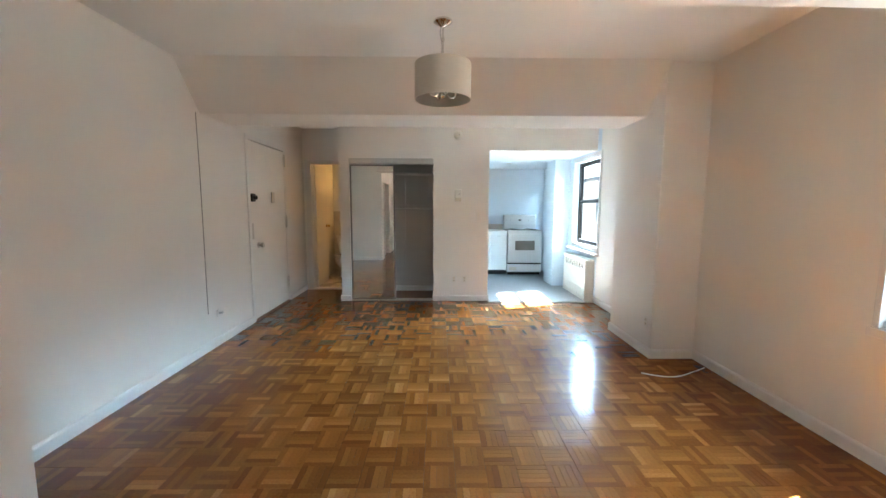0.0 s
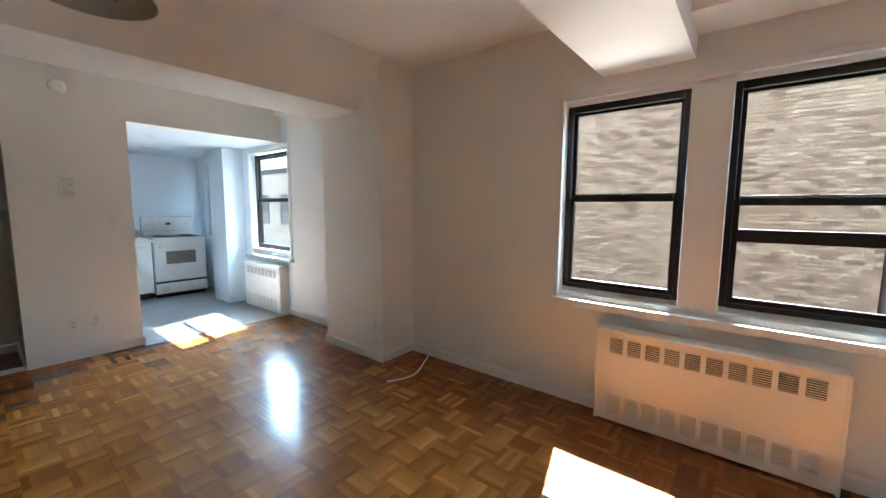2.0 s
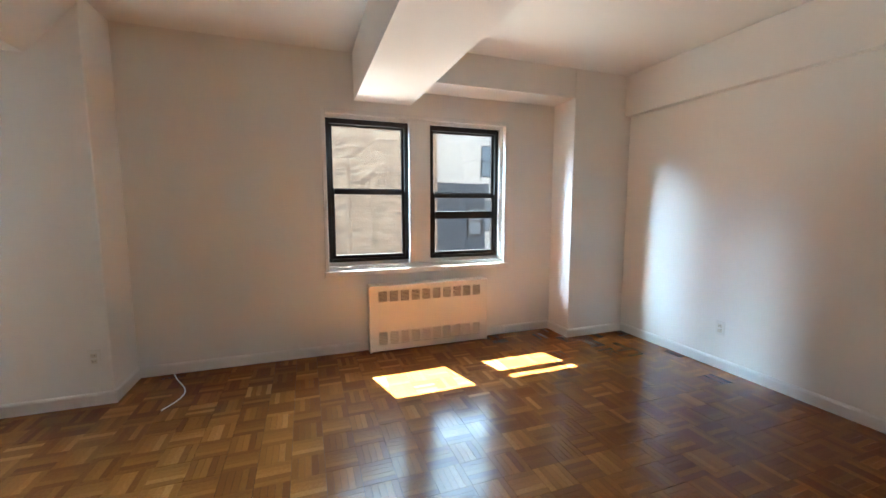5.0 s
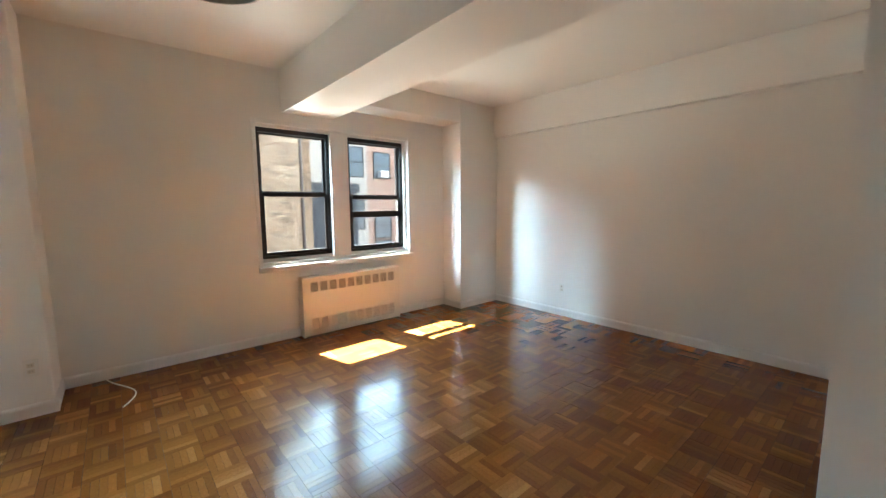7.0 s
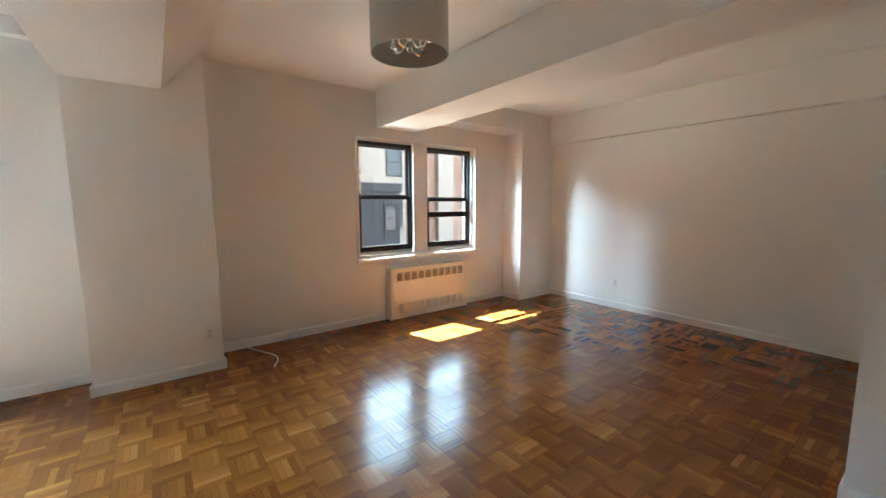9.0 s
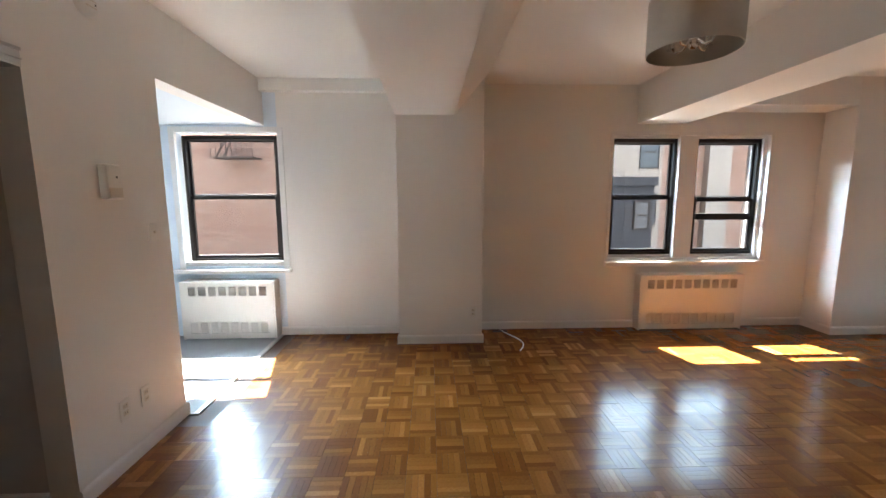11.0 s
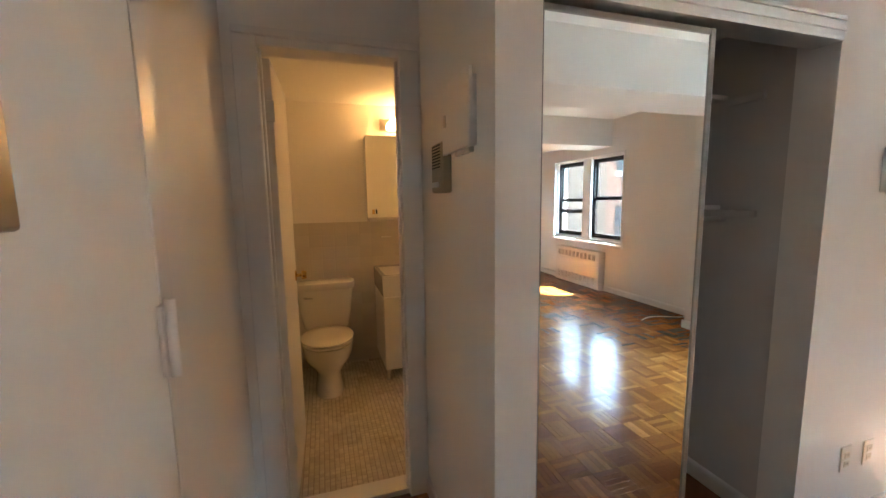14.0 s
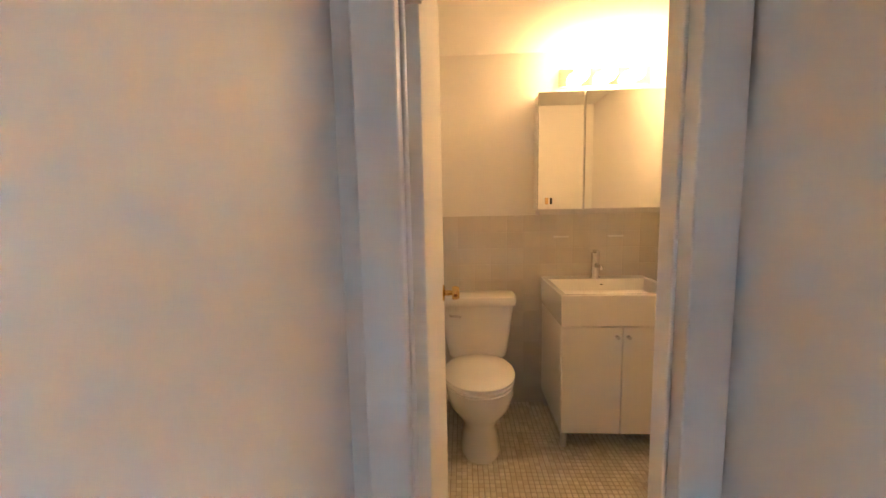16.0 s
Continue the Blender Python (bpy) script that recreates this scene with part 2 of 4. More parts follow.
def cyl(r, z0, z1, k=24, cx=0.0, cy=0.0):
    bm = bmesh.new()
    loft(bm, [ring(cx, cy, z0, r, r, k), ring(cx, cy, z1, r, r, k)])
    return bm


# ---- plan ----
TOP = 2.66
KTOP, KBACK = 2.225, 9.0
BY0, BY1, BTOP, BE = 6.955, 8.74, 2.32, -0.28
HALL = -1.026
PX, PY = -1.066, 1.83


def structure(name, bm, mat, label, category="wall"):
    return solid(name, bm, mat, label, category, "structure")


# floors
floor = structure("floor", boxes((W - 0.25, E + 0.25, S - 0.25, 6.08, -0.2, -0.006), (W - 0.25, 1.15, 6.08, 6.98, -0.2, -0.006)), UNDER, "glossy oak parquet floor laid in basket-weave squares", "floor")
structure("kitchen_floor", boxes((1.15, 3.0, 6.125, KBACK + 0.2, -0.2, 0.002)), KFLOOR, "smooth blue-grey vinyl kitchen floor", "floor")
bath_floor = structure("bathroom_floor", boxes((W - 0.2, HALL + 0.85, 7.08, BY1 + 0.2, -0.2, 0.004)), GROUT, "small square cream mosaic bathroom floor", "floor")
structure("threshold_strip", boxes((1.15, 2.72, 6.085, 6.125, -0.1, 0.006), bevel=0.002), NICKEL, "thin metal strip between parquet and vinyl", "threshold")
structure("bathroom_saddle", boxes((-1.71, -1.10, 6.975, 7.08, -0.1, 0.022), bevel=0.005), TRIM, "worn pale stone saddle under the bathroom door", "threshold")

# ceilings
structure("ceiling", boxes((W - 0.25, E + 0.25, S - 0.25, 7.07, TOP, TOP + 0.2)), CEIL, "white plaster ceiling with slight waves", "ceiling")
structure("kitchen_ceiling", boxes((0.9, 3.0, N + 0.14, KBACK + 0.2, KTOP, KTOP + 0.2)), KITCHEN, "low white kitchen ceiling, coloured with blue daylight", "ceiling")
structure("bathroom_ceiling", boxes((W - 0.2, BE + 0.2, 7.03, BY1 + 0.2, BTOP, BTOP + 0.2)), CEIL, "low plain bathroom ceiling", "ceiling")

# living room window wall and its recess
KY0, KY1, KZ0, KZ1 = 6.035, 7.07, 0.765, 2.155
OY0, OY1, OZ0, OZ1 = 0.742, 2.49, 0.765, 2.145
structure("wall_east", boxes((E, E + 0.26, S - 0.25, OY0, 0, TOP), (E, E + 0.26, OY1, 4.4, 0, TOP), (E, E + 0.26, OY0, OY1, 0, OZ0), (E, E + 0.26, OY0, OY1, OZ1, TOP)), PAINT, "cream painted plaster wall around the paired windows")
structure("wall_niche_pier", boxes((2.46, E - 0.001, S, 0.168, 0, TOP), bevel=0.006), PAINT, "cream plaster pier beside the window recess")
structure("soffit_window", boxes((2.46, E - 0.001, 0.168, 1.73, 2.384, TOP), bevel=0.006), PAINT, "plaster soffit above the window recess", "soffit")
structure("wall_south", boxes((PX - 0.9, E, S - 0.25, S, 0, TOP)), PAINT, "long cream plaster wall with soft waves")
structure("soffit_south", boxes((PX - 0.1, 2.46, S + 0.001, S + 0.085, 2.255, TOP), bevel=0.008), PAINT, "shallow plaster soffit under the ceiling", "soffit")

# unseen cladding, added dark to hold down light bounced across the yard
structure("outer_brickwork", boxes((3.061, 3.10, -3, OY0, -9, 9), (3.061, 3.10, OY1, KY0 - 0.1, -9, 9), (3.061, 3.10, OY0, OY1, -9, OZ0), (3.061, 3.10, OY0, OY1, OZ1, 9), (3.061, 3.10, KY1 + 0.75, 12, -9, 9), (3.061, 3.10, KY0 - 0.1, KY1 + 0.75, -9, KZ0 - 0.1), (3.061, 3.10, KY0 - 0.1, KY1 + 0.75, KZ1 + 0.1, 9)), OUTER, "unseen outer face of the building, darkened against bounced light", "wall")

# column and beams
structure("column", boxes((2.395, E + 0.02, 3.952, 4.80, 0, TOP), bevel=0.008), PAINT, "cream plaster column with rounded corners", "column")
bm = bmesh.new()
loft(bm, [[(x, 4.235, 2.262), (x, 4.80, 2.262), (x, 4.80, TOP), (x, 3.90, TOP)] for x in (W, 2.40)])
structure("beam_middle", bm, PAINT, "broad plaster ceiling beam with a sloped face", "beam")
bm = bmesh.new()
loft(bm, [[(x, 1.725 - 0.03 * d, 2.262 + 0.02 * d), (x, 2.237, 2.262 + 0.02 * d), (x, 2.245, TOP), (x, 1.715 - 0.03 * d, TOP)] for x, d in ((PX - 0.1, 0.5), (0.2, 0.8), (1.4, 0.3), (E - 0.001, 0.0))])
structure("beam_window", bm, PAINT, "uneven white plaster ceiling beam over the windows", "beam")

# kitchen window wall
structure("wall_east_middle", boxes((EN, EN + 0.12, 4.40, KY0, 0, TOP)), PAINT, "cream plaster wall between column and kitchen window")
structure("wall_east_north", boxes((EN, EN + 0.12, KY1, 7.92, 0, TOP), (EN, EN + 0.12, KY0, KY1, 0, KZ0), (EN, EN + 0.12, KY0, KY1, KZ1, TOP), (EN, EN + 0.12, 7.92, 8.75, 0, 0.9), (EN, EN + 0.12, 7.92, 8.75, 2.1, TOP), (EN, EN + 0.12, 8.75, KBACK + 0.2, 0, TOP)), KITCHEN, "white wall around the kitchen windows, blue daylight in its colour")
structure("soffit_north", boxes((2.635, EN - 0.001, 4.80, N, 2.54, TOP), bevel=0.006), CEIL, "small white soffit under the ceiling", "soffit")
structure("kitchen_pier", boxes((2.44, EN, 7.28, 7.80, 0, KTOP), bevel=0.01), KITCHEN, "white plaster pier beside the stove, blue daylight in its colour", "pier")
structure("kitchen_wall_back", boxes((0.9, 3.0, KBACK, KBACK + 0.2, 0, KTOP)), KITCHEN, "plain white wall behind the stove, blue daylight in its colour")
structure("kitchen_wall_west", boxes((1.0, 1.145, N + 0.14, KBACK, 0, KTOP)), KITCHEN, "plain white kitchen side wall, blue daylight in its colour")

# closet wall with the closet and kitchen openings
CX0, CX1, CZ = -0.886, 0.337, 2.02
structure("wall_north", boxes((HALL, CX0, N, N + 0.14, 0, TOP), (CX1, 1.15, N, N + 0.14, 0, TOP), (CX0, CX1, N, N + 0.14, 2.10, TOP), (1.15, 2.75, N, N + 0.14, 2.217, TOP)), PAINT, "cream plaster wall with a closet opening and a kitchen opening")
structure("closet_lining", boxes((CX0, CX1, 6.87, 6.98, 0, 2.3), (CX1, CX1 + 0.1, N + 0.14, 6.98, 0, 2.3), (CX0 - 0.02, CX0, N + 0.14, 6.87, 0, 2.3), (CX0, CX1, N + 0.14, 6.87, 2.2, 2.3)), CLOSET, "dull grey painted closet inside", "closet")
structure("wall_hall_east", boxes((HALL, CX0 - 0.02, N + 0.14, BY0, 0, TOP)), PAINT, "cream plaster hallway side wall")

# hall end, with the bathroom doorway
DX0, DX1, DZ = -1.695, -1.12, 2.10
structure("wall_hall_end", boxes((W - 0.2, DX0, BY0, BY0 + 0.10, 0, TOP), (DX1, HALL + 0.85, BY0, BY0 + 0.10, 0, TOP), (DX0, DX1, BY0, BY0 + 0.10, DZ, TOP)), PAINT, "cream wall with the bathroom doorway")
# west wall with the entry door, and the pier and closet behind the start
structure("wall_west", boxes((W - 0.22, W, PY - 0.2, 5.10, 0, TOP), (W - 0.22, W, 6.21, BY1 + 0.2, 0, TOP), (W - 0.22, W, 5.10, 6.21, 2.2, TOP), (W - 0.26, W - 0.22, 5.0, 6.3, 0, 2.3)), PAINT, "long cream plaster wall with the entry door")
QY0, QY1 = 0.25, 1.45
structure("wall_west_near", boxes((W, PX, QY1, PY, 0, TOP), (PX - 0.12, PX, QY0, QY1, 2.05, TOP), (PX - 0.75, PX, S, QY0, 0, TOP), (PX - 0.75, PX - 0.65, QY0, QY1, 0, TOP), (PX - 0.65, PX - 0.12, QY0, QY1, 2.3, TOP), bevel=0.0), PAINT, "cream plaster wall end with a closet opening")
structure("bathroom_wall_back", boxes((W, BE + 0.2, BY1, BY1 + 0.2, 0, BTOP)), PAINT, "cream bathroom wall above the tiles")
structure("bathroom_wall_east", boxes((BE, BE + 0.15, 7.03, BY1, 0, BTOP)), PAINT, "cream bathroom side wall")


# skirting boards: a flat board with a rounded top
def skirting(x0, y0, x1, y1, inward):
    """From one corner to the other; inward: the unit way into the room."""
    bm = bmesh.new()
    ix, iy = inward
    prof = ((0.0, 0.0), (0.014, 0.0), (0.014, 0.068), (0.010, 0.08), (0.004, 0.086), (0.0, 0.087))
    loft(bm, [[(x + ix * d, y + iy * d, z) for d, z in prof] for x, y in ((x0, y0), (x1, y1))])
    tagged(finish(new("baseboard", bpy.data.meshes.new("baseboard")), bm, TRIM), "white painted baseboard along the wall", "baseboard", "", "structure")


for row in ((E, 0.17, E, 3.95, (-1, 0)), (2.46, S, 2.46, 0.184, (-1, 0)), (2.444, 0.168, E, 0.168, (0, 1)), (PX, S, 2.46, S, (0, 1)),
            (2.395, 3.936, 2.395, 4.816, (-1, 0)), (2.395, 3.952, E, 3.952, (0, -1)), (2.395, 4.80, EN, 4.80, (0, 1)), (EN, 4.80, EN, 6.10, (-1, 0)),
            (CX1, N, 1.15, N, (0, -1)), (HALL - 0.016, N, CX0, N, (0, -1)), (HALL, N, HALL, BY0, (-1, 0)), (1.15, N - 0.016, 1.15, N + 0.14, (1, 0)),
            (W, PY, W, 5.04, (1, 0)), (W, 6.225, W, BY0, (1, 0)), (W, PY, PX, PY, (0, 1)), (PX, QY1, PX, PY + 0.016, (1, 0)), (PX, S, PX, QY0, (1, 0)),
            (CX1, 6.306, CX1, 6.87, (-1, 0)), (CX0, 6.87, CX1, 6.87, (0, -1))):
    skirting(*row)


# ---- windows ----
def window(name, x, y0, y1, z0, z1, rails, label):
    """Double-hung window in the plane x, seen from the west; rails: heights and half thicknesses of the cross bars."""
    w = thing(name, (x, (y0 + y1) / 2, z0), label, "window")
    tagged(w, kind="structure")
    h, d = (y1 - y0) / 2, z1 - z0
    part("window_frame", boxes((0, 0.07, -h, -h + 0.035, 0, d), (0, 0.07, h - 0.035, h, 0, d), (0, 0.07, -h + 0.035, h - 0.035, d - 0.045, d), (-0.012, 0.07, -h + 0.035, h - 0.035, 0, 0.03), bevel=0.003), BLACK, w)
    zs = [0.03] + [r[0] - z0 for r in rails] + [d - 0.045]
    meet = rails[0][0] - z0
    part("upper_sash", boxes((0.040, 0.062, -h + 0.035, -h + 0.058, meet, d - 0.045), (0.040, 0.062, h - 0.058, h - 0.035, meet, d - 0.045), (0.040, 0.062, -h + 0.058, h - 0.058, d - 0.062, d - 0.045), (0.040, 0.062, -h + 0.058, h - 0.058, meet - 0.015, meet + 0.022), bevel=0.002), BLACK, w)
    low = [(0.008, 0.034, -h + 0.035, -h + 0.064, 0.03, meet), (0.008, 0.034, h - 0.064, h - 0.035, 0.03, meet), (0.008, 0.034, -h + 0.064, h - 0.064, 0.03, 0.062), (0.004, 0.036, -h + 0.064, h - 0.064, meet - 0.034, meet + 0.010)]
    if len(rails) > 1:
        low.append((0.0, 0.036, -h + 0.064, h - 0.064, rails[1][0] - z0 - 0.036, rails[1][0] - z0 + 0.036))
    part("lower_sash", boxes(*low, bevel=0.002), BLACK, w)
    bm = cyl(0.018, 0, 0.012, 14)
    box(bm, -0.03, 0.0, -0.01, 0.028, 0.006, 0.014, 0.002)
    part("sash_latch", at(bm, 0.02, 0, meet + 0.010), BLACK, w)
    for a, b, px in ((meet + 0.02, d - 0.06, 0.051), (0.06, meet - 0.03, 0.021)):
        p = part("pane", boxes((px, px + 0.004, -h + 0.05, h - 0.05, a, b)), GLASS, w, "glass tinted grey to dim the view outside")
        p.visible_shadow = False
    return w


FX = 2.868
window("window_1", FX, 1.737, 2.484, 0.835, 2.118, ((1.486, 0.02),), "closed double-hung window with a dark bronze frame")
window("window_2", FX, 0.782, 1.532, 0.835, 2.116, ((1.462, 0.02), (1.258, 0.03)), "double-hung window with dark bronze frame and half screen")
window("window_3", 2.785, 6.058, 7.043, 0.815, 2.13, ((1.505, 0.02),), "closed dark-framed double-hung kitchen window")
window("window_4", 2.785, 7.93, 8.74, 0.92, 2.09, ((1.5, 0.02),), "narrow dark-framed kitchen window beside the stove")

structure("window_mullion", boxes((2.822, 2.96, 1.532, 1.737, 0.80, OZ1), bevel=0.004), TRIM, "white painted post between the two windows", "mullion")
structure("window_stool", boxes((2.81, FX + 0.05, OY0, OY1, OZ0 + 0.001, 0.802), bevel=0.004), TRIM, "white painted sloping window stool", "sill")
structure("window_sill", boxes((2.765, 2.82, 0.700, 2.53, 0.712, 0.764), (2.80, 2.86, 0.745, 2.488, 0.764, 0.772), bevel=0.006), TRIM, "white painted wooden sill below the windows", "sill")
structure("window_casing", boxes((2.788, 2.83, 2.487, 2.522, 0.764, 2.178), (2.788, 2.83, 0.710, 0.745, 0.764, 2.178), (2.788, 2.83, 0.745, 2.487, 2.142, 2.178), bevel=0.004), TRIM, "narrow white window casing", "trim")
structure("window_stops", boxes((2.84, 2.93, 0.742, 0.782, 0.80, OZ1), (2.84, 2.93, 2.484, 2.49, 0.80, OZ1), (2.84, 2.93, 0.782, 2.484, 2.117, OZ1), (FX, 2.93, OY0, OY1, 0.80, 0.835)), TRIM, "white painted window stops", "trim")
structure("kitchen_window_sill", boxes((2.655, 2.775, 5.955, 7.19, 0.695, 0.735), (2.72, 2.80, KY0, KY1, 0.766, 0.815), bevel=0.006), TRIM, "white painted sill below the kitchen window", "sill")
structure("kitchen_window_casing", boxes((2.708, 2.75, KY0 - 0.055, KY0 + 0.003, 0.735, 2.205), (2.708, 2.75, KY1 - 0.003, KY1 + 0.055, 0.735, 2.205), (2.708, 2.75, KY0 + 0.003, KY1 - 0.003, 2.15, 2.205), bevel=0.004), TRIM, "white kitchen window casing", "trim")


# ---- radiator covers ----
def radiator(x, y0, y1, back, top, count, label):
    r = thing("radiator_cover", (x, (y0 + y1) / 2, 0), label, "radiator cover")
    h, d = (y1 - y0) / 2, back - x
    part("top", boxes((-0.012, d, -h - 0.004, h + 0.004, top - 0.016, top), bevel=0.005), RADPAINT, r, "bright enamelled top")
    for s in (-1, 1):
        part("side_panel", boxes((0.002, d, s * h - 0.009, s * h + 0.009, 0, top - 0.016), bevel=0.003), RADPAINT, r)
    m, gap = 0.075, 0.026
    wide = (2 * h - 2 * m - (count - 1) * gap) / count
    rows = ((0.07, 0.19), (top - 0.155, top - 0.055))
    plates = [(0, 0.004, -h + 0.009, h - 0.009, 0.012, rows[0][0]), (0, 0.004, -h + 0.009, h - 0.009, rows[0][1], rows[1][0]), (0, 0.004, -h + 0.009, h - 0.009, rows[1][1], top - 0.016)]
    for a, b in rows:
        plates += [(0, 0.004, -h + 0.009, -h + m, a, b), (0, 0.004, h - m, h - 0.009, a, b)]
        plates += [(0, 0.004, -h + m + i * (wide + gap) + wide, -h + m + (i + 1) * (wide + gap), a, b) for i in range(count - 1)]
    part("front_panel", boxes(*plates), RADPAINT, r)
    # dark sheet added for the shade inside the cover
    part("inner_shade_plate", boxes((0.03, 0.034, -h + 0.012, h - 0.012, 0.02, top - 0.02)), RADDARK, r, "dark sheet in place of the shade behind the grille")
    for k, (a, b) in enumerate(rows):
        bm = bmesh.new()
        n, t = 8, (b - a) / 8
        for i in range(n):
            z = a + (i + 0.5) * t
            lean = 0.0032 if k else 0.0062
            box(bm, 0.001, 0.010 if k else 0.020, 0, wide, z - 0.0035 * (0.55 if k else 1.35), z + lean * 0.6)
        first = part("grille", bm, RADPAINT, r)
        first.location = (0, -h + m, 0)
        for i in range(1, count):
            g = first.copy()
            scene.collection.objects.link(g)
            g.location = (0, -h + m + i * (wide + gap), 0)
    return r


radiator(2.682, 0.985, 2.15, E, 0.628, 10, "cream enamelled steel radiator cover below the paired windows")
radiator(2.585, 6.115, 7.07, EN, 0.628, 8, "white steel radiator cover below the kitchen window")


# ---- closet ----
structure("closet_head_track", boxes((CX0, CX1, N - 0.006, N + 0.09, CZ, CZ + 0.012), (CX0, CX1, N - 0.006, N, CZ + 0.012, 2.098), (CX0, CX1, N - 0.012, N - 0.006, CZ + 0.03, CZ + 0.036), (CX0, CX1, N - 0.012, N - 0.006, 2.085, 2.098), bevel=0.001), NICKEL, "aluminium sliding-door head track", "track")
structure("closet_floor_track", boxes((CX0, CX1, N + 0.01, N + 0.10, -0.02, 0.006), (CX0, CX1, N + 0.014, N + 0.02, 0.006, 0.016), (CX0, CX1, N + 0.05, N + 0.056, 0.006, 0.016), (CX0, CX1, N + 0.09, N + 0.096, 0.006, 0.016)), NICKEL, "scratched aluminium floor track", "track")
structure("closet_floor", boxes((CX0, CX1, N + 0.10, 6.87, -0.15, 0.003)), SADDLE, "dark worn wood closet floor", "floor")
door = thing("sliding_mirror_door", (-0.556, N + 0.03, 0.012), "full-height mirror sliding closet door in aluminium frame", "closet door")
hw, dh = 0.328, 2.0
part("mirror", boxes((-hw + 0.012, hw - 0.012, 0.004, 0.012, 0.02, dh - 0.02)), MIRROR, door, "clean silvered mirror")
part("frame", boxes((-hw, -hw + 0.022, 0, 0.026, 0, dh), (hw - 0.022, hw, 0, 0.026, 0, dh), (-hw + 0.022, hw - 0.022, 0, 0.026, 0, 0.028), (-hw + 0.022, hw - 0.022, 0, 0.026, dh - 0.02, dh), bevel=0.003), DULLALU, door, "dull grey aluminium frame")
for x in (-0.14, 0.245):
    solid("shelf_standard", boxes((x - 0.012, x + 0.012, 6.857, 6.869, 0.45, 1.86), bevel=0.002), NICKEL, "slotted metal shelf standard on the closet wall", "shelf standard", group="shelf standards")


def wire_shelf(z, label):
    s = thing("closet_shelf", (0, 6.7, z), label, "shelf")
    part("board", boxes((-0.85, CX1 - 0.002, -0.12, 0.165, -0.018, 0), bevel=0.003), CLOSET, s)
    part("front_rail", boxes((-0.85, CX1 - 0.002, -0.135, -0.12, -0.018, 0.003), bevel=0.003), CLOSET, s)
    part("wall_cleat", boxes((CX1 - 0.022, CX1 - 0.002, -0.30, -0.135, -0.05, -0.02), bevel=0.003), CLOSET, s)


wire_shelf(1.43, "narrow painted closet shelf with a white front rail")
wire_shelf(1.93, "upper painted closet shelf in shadow")
rod = bmesh.new()
tube(rod, [(-0.85, 6.55, 1.37), (CX1, 6.55, 1.37)], 0.012)
solid("closet_rod", rod, NICKEL, "thin metal hanging rod across the closet", "rod", smooth=True)

# closet behind the start: sliding door drawn half shut
near_door = thing("closet_door", (PX - 0.07, 1.1, 0.01), "grey sliding closet door standing half open", "closet door")
part("panel", boxes((-0.012, 0.012, -0.33, 0.33, 0, 2.03), bevel=0.003), CLOSET, near_door)
part("edge_rail", boxes((-0.016, 0.016, -0.35, -0.33, 0, 2.03), bevel=0.003), NICKEL, near_door)


# ---- doors ----
structure("entry_door_frame", boxes((W - 0.05, W + 0.012, 5.045, 5.11, 0, 2.24), (W - 0.05, W + 0.003, 6.1545, 6.225, 0, 2.24), (W - 0.05, W + 0.008, 5.11, 6.158, 2.185, 2.24), bevel=0.004), TRIM, "white painted steel door frame", "door frame")
entry = thing("door_1", (W - 0.011, 5.55, 0.02), "closed white painted steel entry door with locks", "door")
tagged(entry, kind="structure")
part("leaf", boxes((-0.03, 0.012, -0.434, 0.604, 0.006, 2.155), bevel=0.004), DOOR, entry)
knob = bmesh.new()
for r, a, b in ((0.034, 0.0, 0.008), (0.012, 0.008, 0.034), (0.028, 0.034, 0.066)):
    loft(knob, [ring(0, 0, a, r, r, 20), ring(0, 0, (a + b) / 2, r * 1.06, r * 1.06, 20), ring(0, 0, b, r * 0.86, r * 0.86, 20)])


def sideways(bm, x, y, z, sign=1):
    bm.transform(Matrix.Translation((x, y, z)) @ Matrix.Rotation(sign * math.pi / 2, 4, "Y"))
    return bm


part("door_knob", sideways(knob, 0.012, -0.275, 0.905), NICKEL, entry, "brushed metal door knob", True)
lock = boxes((0.012, 0.035, -0.425, -0.335, 1.44, 1.535), bevel=0.006)
turn = bmesh.new()
tube(turn, [(0.035, -0.38, 1.488), (0.06, -0.38, 1.488)], 0.02, 16)
box(turn, 0.058, 0.075, -0.384, -0.376, 1.465, 1.512, 0.002)
part("deadbolt", lock, BLACK, entry, "dark rim deadbolt lock")
part("thumb_turn", turn, BLACK, entry)
part("door_viewer", boxes((0.012, 0.034, 0.135, 0.205, 1.425, 1.57), bevel=0.006), NICKEL, entry, "metal door viewer and chime plate")
part("lock_plate", boxes((0.012, 0.016, -0.43, -0.38, 0.99, 1.18), bevel=0.002), NICKEL, entry)
part("door_saddle", boxes((-0.04, 0.03, -0.44, 0.606, -0.02, 0.004), bevel=0.003), SADDLE, entry, "dark worn door saddle")
for z in (0.28, 1.163, 2.03):
    hinge = part("hinge", boxes((0.010, 0.020, 0.580, 0.652, z - 0.078, z + 0.078), bevel=0.003), DOOR, entry, "thickly painted door hinge")
    bm = bmesh.new()
    tube(bm, [(0.030, 0.604, z - 0.085), (0.030, 0.604, z + 0.088)], 0.012, 12)
    part("hinge_pin", bm, DOOR, hinge, smooth=True)
